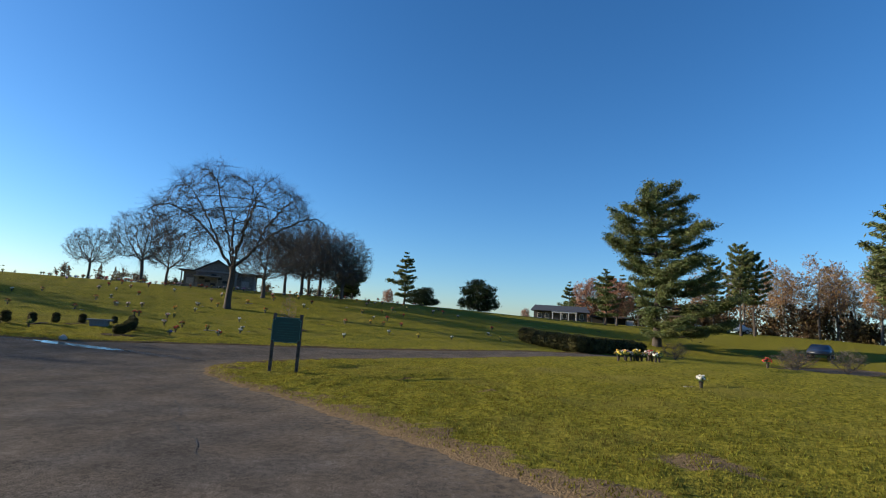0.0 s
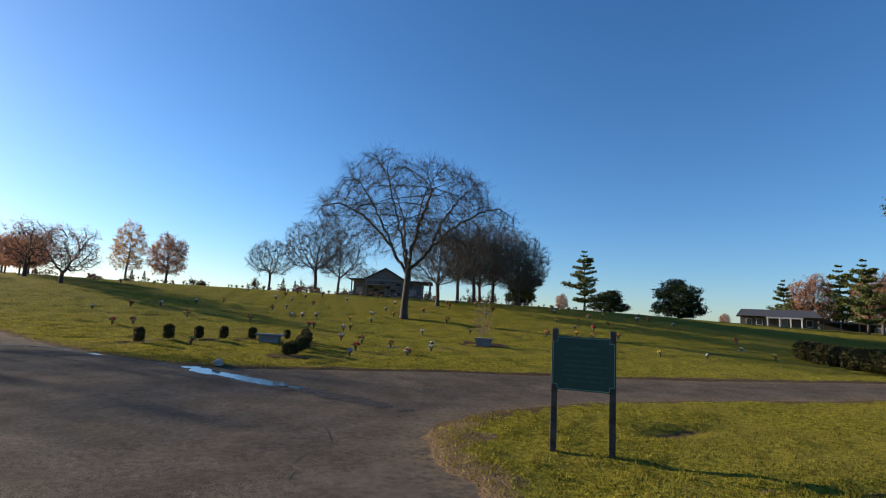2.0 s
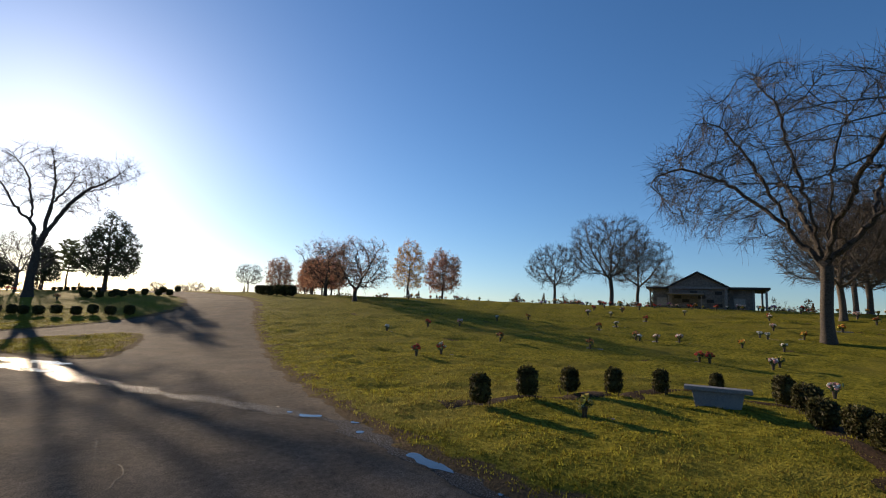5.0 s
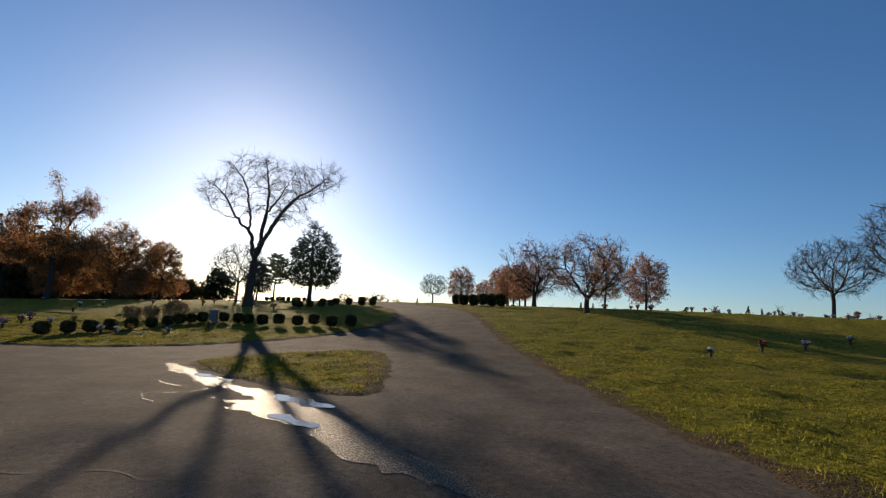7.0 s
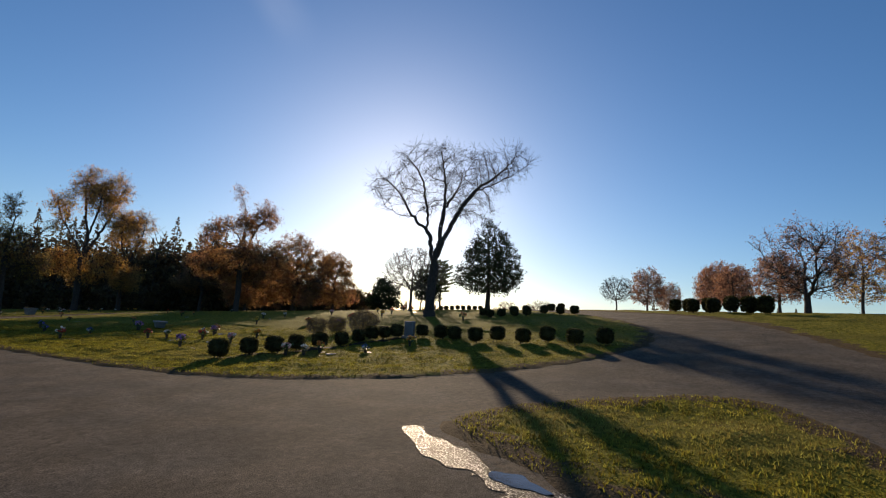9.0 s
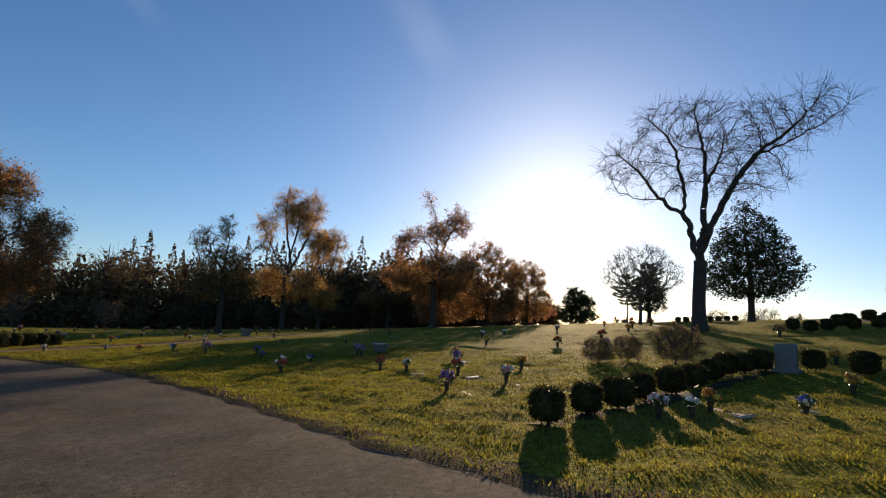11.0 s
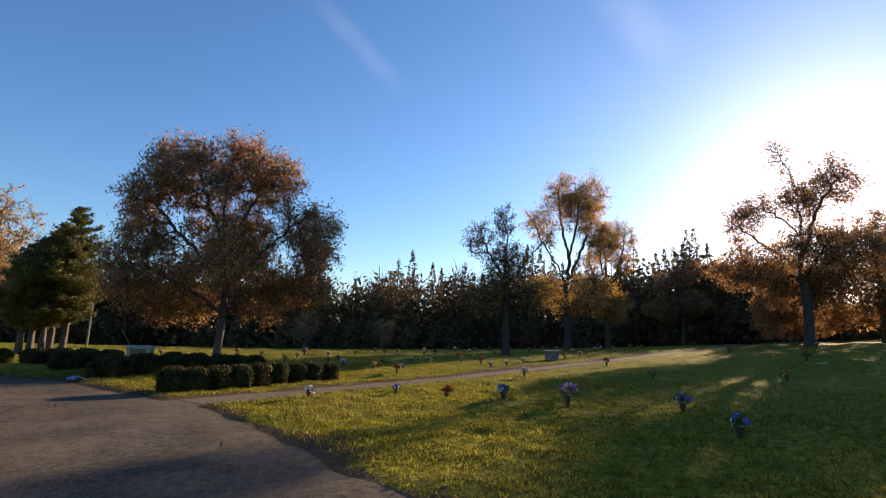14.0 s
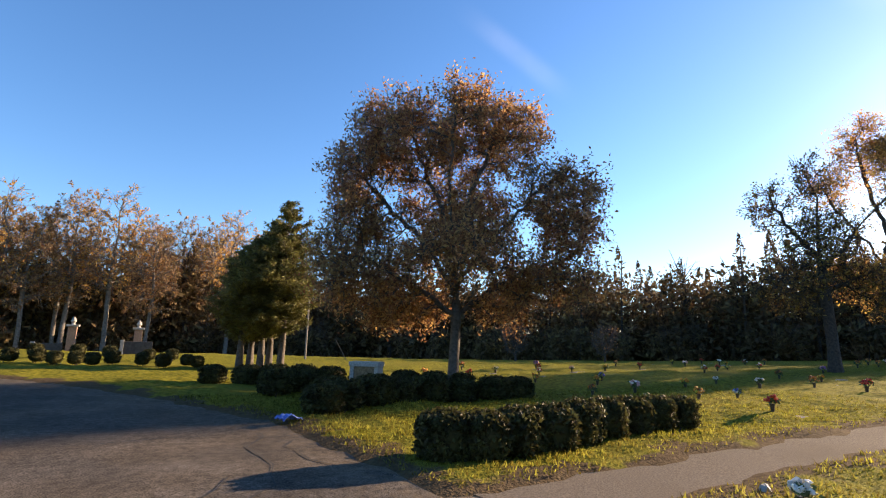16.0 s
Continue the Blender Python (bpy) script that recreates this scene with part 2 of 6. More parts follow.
# ---------------- materials of the ground ----------------
def grass_material():
    m = mat("mown grass", (0.070, 0.074, 0.009), (0.245, 0.216, 0.030), 0.9, 9.0, 1.0, 30.0, c3=(0.172, 0.150, 0.028), scale2=0.30, spec=0.02)
    nt = m.node_tree
    b = nt.nodes["Principled BSDF"]
    b.inputs["Normal"].links[0].from_node.inputs["Distance"].default_value = 0.05
    old = b.inputs["Base Color"].links[0].from_socket
    at = nt.nodes.new("ShaderNodeAttribute")
    at.attribute_name = "verge"
    ns = nt.nodes.new("ShaderNodeTexNoise")
    ns.inputs["Scale"].default_value, ns.inputs["Detail"].default_value = 2.2, 8
    co = nt.nodes.new("ShaderNodeTexCoord")
    nt.links.new(co.outputs["Object"], ns.inputs["Vector"])
    ad = nt.nodes.new("ShaderNodeMath")
    ad.operation = "ADD"
    nt.links.new(at.outputs["Fac"], ad.inputs[0])
    nt.links.new(ns.outputs[0], ad.inputs[1])
    rp = nt.nodes.new("ShaderNodeValToRGB")
    rp.color_ramp.elements[0].position, rp.color_ramp.elements[1].position = 0.86, 1.12
    nt.links.new(ad.outputs[0], rp.inputs[0])
    mx = nt.nodes.new("ShaderNodeMix")
    mx.data_type = "RGBA"
    nt.links.new(rp.outputs[0], mx.inputs[0])
    nt.links.new(old, mx.inputs[6])
    soil = nt.nodes.new("ShaderNodeValToRGB")
    soil.color_ramp.elements[0].color, soil.color_ramp.elements[1].color = (0.030, 0.021, 0.012, 1), (0.135, 0.096, 0.055, 1)
    n3 = nt.nodes.new("ShaderNodeTexNoise")
    n3.inputs["Scale"].default_value, n3.inputs["Detail"].default_value = 14, 8
    nt.links.new(co.outputs["Object"], n3.inputs["Vector"])
    nt.links.new(n3.outputs[0], soil.inputs[0])
    pale = nt.nodes.new("ShaderNodeValToRGB")
    pale.color_ramp.elements[0].color, pale.color_ramp.elements[1].color = (0.070, 0.048, 0.028, 1), (0.26, 0.185, 0.105, 1)
    nt.links.new(n3.outputs[0], pale.inputs[0])
    sa = nt.nodes.new("ShaderNodeAttribute")
    sa.attribute_name = "sand"
    ms = nt.nodes.new("ShaderNodeMix")
    ms.data_type = "RGBA"
    nt.links.new(sa.outputs["Fac"], ms.inputs[0])
    nt.links.new(soil.outputs[0], ms.inputs[6])
    nt.links.new(pale.outputs[0], ms.inputs[7])
    nt.links.new(ms.outputs[2], mx.inputs[7])
    nt.links.new(mx.outputs[2], b.inputs["Base Color"])
    return m


GRASS = grass_material()
BLADE = mat("grass blades", (0.094, 0.090, 0.012), (0.240, 0.208, 0.036), 0.8, 3.0, 0, island=0.5, trans=0.55, c3=(0.18, 0.155, 0.045), scale2=0.3, spec=0.0)


def tar_material():
    """Worn asphalt: pale stone grains in dark binder, mottled, with dark old stains and a sandy edge."""
    m = bpy.data.materials.new("worn asphalt")
    m.use_nodes = True
    nt = m.node_tree
    b, L = nt.nodes["Principled BSDF"], nt.links.new
    co = nt.nodes.new("ShaderNodeTexCoord")

    def grain(scale, detail, lo, hi, a, z, stretch_=None):
        n = nt.nodes.new("ShaderNodeTexNoise")
        n.inputs["Scale"].default_value, n.inputs["Detail"].default_value = scale, detail
        if stretch_:
            mp = nt.nodes.new("ShaderNodeMapping")
            mp.inputs["Scale"].default_value, mp.inputs["Rotation"].default_value = stretch_, (0, 0, 0.6)
            L(co.outputs["Object"], mp.inputs["Vector"])
            L(mp.outputs[0], n.inputs["Vector"])
        else:
            L(co.outputs["Object"], n.inputs["Vector"])
        r = nt.nodes.new("ShaderNodeMapRange")
        r.inputs["From Min"].default_value, r.inputs["From Max"].default_value = lo, hi
        r.inputs["To Min"].default_value, r.inputs["To Max"].default_value = a, z
        L(n.outputs[0], r.inputs["Value"])
        return r.outputs[0]

    def times(a, c):
        k = nt.nodes.new("ShaderNodeMath")
        k.operation = "MULTIPLY"
        L(a, k.inputs[0])
        L(c, k.inputs[1])
        return k.outputs[0]

    tone = times(times(grain(70, 3, 0.3, 0.72, 0.35, 1.9), grain(11, 5, 0.3, 0.7, 0.72, 1.26)), times(grain(1.3, 4, 0.35, 0.7, 0.78, 1.2), grain(0.45, 3, 0.36, 0.56, 0.86, 1.05, (1.0, 0.35, 1.0))))
    hue = nt.nodes.new("ShaderNodeMix")
    hue.data_type = "RGBA"
    hue.inputs[6].default_value, hue.inputs[7].default_value = (0.077, 0.067, 0.056, 1), (0.091, 0.075, 0.058, 1)
    L(grain(0.8, 2, 0.4, 0.6, 0, 1), hue.inputs[0])
    val = nt.nodes.new("ShaderNodeHueSaturation")
    L(hue.outputs[2], val.inputs["Color"])
    L(tone, val.inputs["Value"])
    at = nt.nodes.new("ShaderNodeAttribute")
    at.attribute_name = "edge"
    sand = nt.nodes.new("ShaderNodeMix")
    sand.data_type = "RGBA"
    L(times(at.outputs["Fac"], grain(9, 8, 0.38, 0.66, 0, 1.1)), sand.inputs[0])
    L(val.outputs[0], sand.inputs[6])
    sand.inputs[7].default_value = (0.17, 0.13, 0.085, 1)
    L(sand.outputs[2], b.inputs["Base Color"])
    b.inputs["Roughness"].default_value, b.inputs["Specular IOR Level"].default_value = 0.95, 0.04
    n3 = nt.nodes.new("ShaderNodeTexNoise")
    n3.inputs["Scale"].default_value, n3.inputs["Detail"].default_value = 90, 4
    L(co.outputs["Object"], n3.inputs["Vector"])
    bp = nt.nodes.new("ShaderNodeBump")
    bp.inputs["Strength"].default_value, bp.inputs["Distance"].default_value = 0.35, 0.02
    L(n3.outputs[0], bp.inputs["Height"])
    L(bp.outputs[0], b.inputs["Normal"])
    return m


TAR = tar_material()
CONCRETE = mat("worn path paving", (0.095, 0.078, 0.060), (0.185, 0.155, 0.120), 0.95, 60.0, 0.4, 120.0, c3=(0.115, 0.094, 0.070), scale2=0.5, spec=0.04)
WATER = mat("standing water", (0.02, 0.021, 0.022), (0.03, 0.03, 0.03), 0.05, 3.0, 0.08, 9.0, spec=0.5)


def film_material():
    """Wet asphalt: dry grains stand out of a thin film of water."""
    m = mat("wet asphalt", (0.026, 0.023, 0.020), (0.062, 0.054, 0.046), 0.5, 85.0, 0.5, 90.0, spec=0.3)
    nt = m.node_tree
    b = nt.nodes["Principled BSDF"]
    co = nt.nodes.new("ShaderNodeTexCoord")
    n = nt.nodes.new("ShaderNodeTexNoise")
    n.inputs["Scale"].default_value, n.inputs["Detail"].default_value = 48.0, 6
    nt.links.new(co.outputs["Object"], n.inputs["Vector"])
    for socket, lo, hi in (("Roughness", 0.42, 0.9), ("Specular IOR Level", 0.22, 0.05)):
        r = nt.nodes.new("ShaderNodeMapRange")
        r.inputs["From Min"].default_value, r.inputs["From Max"].default_value = 0.41, 0.53
        r.inputs["To Min"].default_value, r.inputs["To Max"].default_value = lo, hi
        nt.links.new(n.outputs[0], r.inputs["Value"])
        nt.links.new(r.outputs[0], b.inputs[socket])
    return m


DAMP = film_material()

# ---------------- the ground, one sheet to the horizon ----------------
def stretch(lo, hi, step, end_lo, end_hi):
    v = list(np.arange(lo, hi + step / 2, step))
    s = step
    while v[-1] < end_hi:
        s *= 1.13
        v.append(v[-1] + s)
    s = step
    while v[0] > end_lo:
        s *= 1.13
        v.insert(0, v[0] - s)
    return np.array(v)


GX, GY = stretch(-68, 10, 0.25, -2200, 2200), stretch(-34, 56, 0.25, -2200, 2200)
MX, MY = np.meshgrid(GX, GY, indexing="ij")
SD = road_distance(MX, MY)
def row_strips(x, y, ux, uy, period, seed):
    """Sunken, worn strips along the rows of graves; also masks their soil and painted shade."""
    v = -uy * x + ux * y + 0.5 * waves(x, y, 9.0, seed)
    return np.clip((np.cos(v * 6.283 / period) - 0.86) / 0.14, 0, 1) * np.clip(waves(x, y, 6.0, seed + 1) * 1.3 - 0.1, 0, 1)


def turf(x, y, sd):
    """Height of the lawn's surface, its ragged distance from the paving, and how far it is sunk along the graves."""
    rag = sd + 0.07 * waves(x, y, 1.1, 3) + 0.04 * waves(x, y, 0.5, 4)
    up = np.clip((rag + 0.28) / 0.5, 0, 1)
    close = np.clip((130 - np.hypot(x + 30, y - 5)) / 60, 0, 1)
    dip = np.where(y > 17, row_strips(x, y, 0.88, 0.47, 3.4, 41), np.where(x < -46, row_strips(x, y, 0.25, 0.97, 3.6, 43), 0)) * np.clip((rag - 1.0) / 1.5, 0, 1)
    z = heights(x, y) + 0.11 * up ** 2 * (3 - 2 * up) - 0.065 + close * ((0.032 * waves(x, y, 2.6, 5) + 0.016 * waves(x, y, 1.0, 6)) * np.clip(rag, 0, 1) - 0.12 * dip)
    return z, rag, dip


MZ, wob, sunk_ = turf(MX, MY, SD)
ni, nj = MX.shape
idx = np.arange(ni * nj).reshape(ni, nj)
quads = np.stack([idx[:-1, :-1], idx[1:, :-1], idx[1:, 1:], idx[:-1, 1:]], -1).reshape(-1, 4)
gm = mesh_of("ground", np.stack([MX, MY, MZ], -1).reshape(-1, 3).tolist(), quads.tolist(), GRASS, True)
att = gm.attributes.new("verge", "FLOAT", "POINT")
bare_patch = np.exp(-(((MX - 0.45) / 0.9) ** 2 + ((MY - 11.45) / 0.55) ** 2)) * 0.75
tip_ = 0.35 * np.exp(-(((MX + 12.6) / 1.5) ** 2 + ((MY - 17.5) / 2.2) ** 2))
edge_e = np.clip(1 - SD / 2.0, 0, 1) * (0.22 + 0.30 * np.clip(waves(MX, MY, 1.7, 63), -0.5, 1)) * (MX > -9) * (MY < 16)
dry_ = np.where(loop_distance(MX, MY, LOOP_I) < 0.2, 0.20, 0.0) + 0.10 * np.clip(waves(MX, MY, 7.0, 8), 0, 1)
# sunken strips get dark soil colour: part wear, part painted low-sun shade
att.data.foreach_set("value", (np.clip(0.72 - (wob + 0.13 * waves(MX, MY, 2.3, 61) + 0.10 * waves(MX, MY, 0.9, 62)) * np.where((MX > -12) & (MY < 17), 0.62, 0.80), 0, 0.8) + bare_patch + tip_ + edge_e + dry_ + np.where(MY > 17, 0.55, 0.22) * sunk_).reshape(-1).astype(np.float32))
sandy = gm.attributes.new("sand", "FLOAT", "POINT")
sandy.data.foreach_set("value", np.clip(np.where((MX > -13) & (MY < 19), 1.0, 0.12) + bare_patch, 0, 1).reshape(-1).astype(np.float32))
tagged(new("ground", gm), "mown autumn lawn with sandy worn verges", "lawn", kind="structure")


def sheet(name, dist, lift, cell, x0, x1, y0, y1, material, label, category, kind="structure"):
    """A paving sheet of small cells wherever dist(x, y) is below zero, laid on the land."""
    xs, ys = np.arange(x0, x1 + cell / 2, cell), np.arange(y0, y1 + cell / 2, cell)
    px, py = np.meshgrid(xs, ys, indexing="ij")
    on = dist(px, py) < 0
    keep_ = on[:-1, :-1] | on[1:, :-1] | on[1:, 1:] | on[:-1, 1:]
    pz = heights(px, py) + lift
    ids = np.arange(px.size).reshape(px.shape)
    q = np.stack([ids[:-1, :-1], ids[1:, :-1], ids[1:, 1:], ids[:-1, 1:]], -1)[keep_]
    # draw the outer corners in onto the outline, so that the edge runs smooth
    for _ in range(2):
        d = dist(px, py)
        gx, gy = (dist(px + 0.01, py) - d) / 0.01, (dist(px, py + 0.01) - d) / 0.01
        k = np.where(d > 0, np.clip(d / (gx * gx + gy * gy + 1e-6), 0, cell * 0.9), 0)
        px, py = px - k * gx, py - k * gy
    pz = heights(px, py) + lift
    used = np.unique(q)
    back = np.full(px.size, -1)
    back[used] = np.arange(len(used))
    v = np.stack([px, py, pz], -1).reshape(-1, 3)[used]
    return tagged(new(name, mesh_of(name, v.tolist(), back[q].tolist(), material, True)), label, category, kind=kind)


road = sheet("road", lambda x, y: asphalt_distance(x, y) - 0.32, 0.0, 0.5, -121, 31, -45, 58, TAR, "grey worn asphalt cemetery drive with fine cracks", "road")
rv = np.empty(len(road.data.vertices) * 3)
road.data.vertices.foreach_get("co", rv)
rv = rv.reshape(-1, 3)
gravel = road.data.attributes.new("edge", "FLOAT", "POINT")
inset = asphalt_distance(rv[:, 0], rv[:, 1])
gravel.data.foreach_set("value", (np.exp(np.minimum(inset + 0.1, 0) / np.where(rv[:, 0] > -14, 0.55, 0.28)) * np.where(rv[:, 0] > -14, 0.95, 0.55)).astype(np.float32))
sheet("path", lambda x, y: np.maximum(line_distance(x, y, PATH_LINE, 0.62), 0.25 - asphalt_distance(x, y)), 0.006, 0.25, -111, -48, -25, -13, CONCRETE, "narrow light grey paved path across the lawn", "path")

# ---------------- trees ----------------
BARK = mat("grey brown bark", (0.045, 0.036, 0.030), (0.115, 0.095, 0.078), 0.95, 14.0, 0.8, 40.0, c3=(0.08, 0.075, 0.06), scale2=2.0)
BARK_DARK = mat("dark bark", (0.028, 0.022, 0.018), (0.075, 0.06, 0.048), 0.95, 14.0, 0.8, 40.0)
BARK_PALE = mat("pale bark", (0.10, 0.088, 0.075), (0.20, 0.178, 0.15), 0.9, 10.0, 0.5, 30.0)
LEAF_RUST = mat("rust oak leaves", (0.23, 0.118, 0.050), (0.45, 0.245, 0.110), 0.75, 0.5, 0, island=0.45, trans=0.62, c3=(0.40, 0.18, 0.10), scale2=0.25, spec=0.3)
LEAF_RED = mat("faded red autumn leaves", (0.25, 0.115, 0.075), (0.46, 0.25, 0.165), 0.75, 0.8, 0, island=0.4, trans=0.55, spec=0.3)
LEAF_PINK = mat("pinkish brown crab apple leaves", (0.20, 0.105, 0.07), (0.40, 0.23, 0.16), 0.75, 0.8, 0, island=0.4, trans=0.5, spec=0.2)
LEAF_GOLD = mat("golden autumn leaves", (0.32, 0.175, 0.045), (0.58, 0.34, 0.11), 0.75, 0.6, 0, island=0.4, trans=0.55, c3=(0.46, 0.18, 0.05), scale2=0.4, spec=0.3)
LEAF_DARK = mat("dark evergreen leaves", (0.014, 0.025, 0.011), (0.042, 0.060, 0.022), 0.7, 1.0, 0, island=0.4, trans=0.2, spec=0.08)
LEAF_BOX = mat("clipped shrub leaves", (0.034, 0.034, 0.012), (0.090, 0.080, 0.028), 0.6, 3.0, 0, island=0.5, trans=0.3, spec=0.15)
NEEDLE = mat("pine needles", (0.050, 0.075, 0.022), (0.16, 0.18, 0.055), 0.6, 0.6, 0, island=0.4, trans=0.25, c3=(0.10, 0.10, 0.035), scale2=0.5, spec=0.3)
CEDAR = mat("cedar sprays", (0.070, 0.072, 0.020), (0.20, 0.175, 0.050), 0.65, 0.7, 0, island=0.4, trans=0.25, spec=0.3)
WOODS = mat("mixed woodland leaves", (0.066, 0.048, 0.025), (0.175, 0.112, 0.052), 0.8, 0.10, 0, island=0.4, trans=0.22, c3=(0.035, 0.040, 0.015), scale2=0.05, spec=0.2)


def tubes(segs):
    """Vertices and faces of tapered tubes, one for each (p0, p1, r0, r1)."""
    verts, faces = [], []
    for n, some in ((7, [s for s in segs if s[2] >= 0.05]), (3, [s for s in segs if s[2] < 0.05])):
        if not some:
            continue
        p0, p1 = np.array([s[0] for s in some]), np.array([s[1] for s in some])
        r0, r1 = np.array([s[2] for s in some])[:, None, None], np.array([s[3] for s in some])[:, None, None]
        d = p1 - p0
        d = d / (np.linalg.norm(d, axis=1, keepdims=True) + 1e-9)
        ref = np.where(np.abs(d[:, 2:3]) < 0.9, np.array([[0, 0, 1.0]]), np.array([[1.0, 0, 0]]))
        a = np.cross(d, ref)
        a /= np.linalg.norm(a, axis=1, keepdims=True)
        b = np.cross(d, a)
        th = np.arange(n) * 2 * np.pi / n
        ring = a[:, None] * np.cos(th)[None, :, None] + b[:, None] * np.sin(th)[None, :, None]
        v = np.concatenate([p0[:, None] + ring * r0, p1[:, None] + ring * r1], 1).reshape(-1, 3)
        at = len(verts)
        verts += v.tolist()
        k = np.arange(n)
        q = np.stack([k, (k + 1) % n, (k + 1) % n + n, k + n], -1)
        faces += (q[None] + (np.arange(len(some)) * 2 * n)[:, None, None] + at).reshape(-1, 4).tolist()
    return verts, faces


def leaf_cards(rs, centres, size, flat=0.0, wide=0.5):
    """A small folded leaf spray (two triangles) at each centre, each turned its own way."""
    n = len(centres)
    c = np.asarray(centres, float)
    a = rs.normal(size=(n, 3))
    a[:, 2] *= 1 - flat
    a /= np.linalg.norm(a, axis=1, keepdims=True)
    b = np.cross(a, rs.normal(size=(n, 3)))
    b /= np.linalg.norm(b, axis=1, keepdims=True)
    up = np.cross(a, b)
    s = (size * rs.uniform(0.6, 1.35, n))[:, None]
    v = np.stack([c - a * s, c + b * s * wide + up * s * 0.18, c + a * s, c - b * s * wide + up * s * 0.18], 1).reshape(-1, 3)
    k = np.arange(n)[:, None] * 4
    f = np.concatenate([k + np.array([[0, 1, 2]]), k + np.array([[0, 2, 3]])], 0)
    return v.tolist(), f.tolist()


def crown_points(rs, n, low, height, spread, widest, shell, lumps, top_power, hem):
    """Places that the branches grow towards, in a lumpy crown."""
    u = rs.uniform(0, 1, n * 2)
    r = np.where(u > widest, np.clip(1 - ((u - widest) / (1 - widest)) ** 2, 0, 1) ** top_power, hem + (1 - hem) * np.clip(1 - ((widest - u) / widest) ** 2, 0, 1) ** 0.5)
    keep = rs.uniform(0, 1, n * 2) < r ** 1.6 + 0.05
    u, r = u[keep][:n], r[keep][:n]
    m = len(u)
    a = rs.uniform(0, 6.283, m)
    f = rs.uniform(0, 1, m) ** (0.5 - 0.3 * shell)
    p = rs.uniform(0, 6.28, 6)
    lump = 1 + lumps * (np.sin(2 * a + p[0] + 5 * u) * 0.5 + np.sin(3 * a + p[1] - 7 * u) * 0.45 + np.sin(5 * a + p[2] + 9 * u) * 0.4 + np.sin(9 * u + p[3]) * 0.3)
    rad = spread / 2 * r * f * lump
    g = np.stack([rad * np.cos(a), rad * np.sin(a), low + (height - low) * u * (1 + 0.5 * lumps * np.sin(3 * a + p[4]) * (u > 0.5))], -1)
    # boughs carry their leaves in masses: draw the places in towards some of them
    hub = g[rs.randint(0, m, 26)]
    near = np.linalg.norm(g[:, None] - hub[None], axis=2).argmin(1)
    g = g + (hub[near] - g) * (0.5 * min(1, 2.2 * lumps))
    g[:, :2] *= spread / 2 / np.percentile(np.hypot(g[:, 0], g[:, 1]), 98)
    g[:, 2] = low + (g[:, 2] - low) * (height - low) / (g[:, 2].max() - low)
    return g


def lobe_points(rs, n, lobes):
    """Places in a crown made of several leafy masses, each (x, y, z, rx, ry, rz)."""
    b = np.array(lobes, float)
    vol = b[:, 3] * b[:, 4] * b[:, 5]
    which = rs.choice(len(b), n, p=vol ** 0.8 / (vol ** 0.8).sum())
    d = rs.normal(size=(n, 3))
    d *= rs.uniform(0.05, 1, (n, 1)) ** 0.42 / np.linalg.norm(d, axis=1, keepdims=True)
    return b[which, :3] + d * b[which, 3:]


def bent(points):
    """A smooth line through a few places."""
    p = np.array(points, float)
    q = np.concatenate([2 * p[:1] - p[1:2], p, 2 * p[-1:] - p[-2:-1]])
    out = []
    for i in range(1, len(q) - 2):
        for t in np.linspace(0, 1, 8, endpoint=False):
            out.append(0.5 * (2 * q[i] + (q[i + 1] - q[i - 1]) * t + (2 * q[i - 1] - 5 * q[i] + 4 * q[i + 1] - q[i + 2]) * t ** 2 + (3 * q[i] - q[i - 1] - 3 * q[i + 1] + q[i + 2]) * t ** 3))
    return np.array(out + [p[-1]])


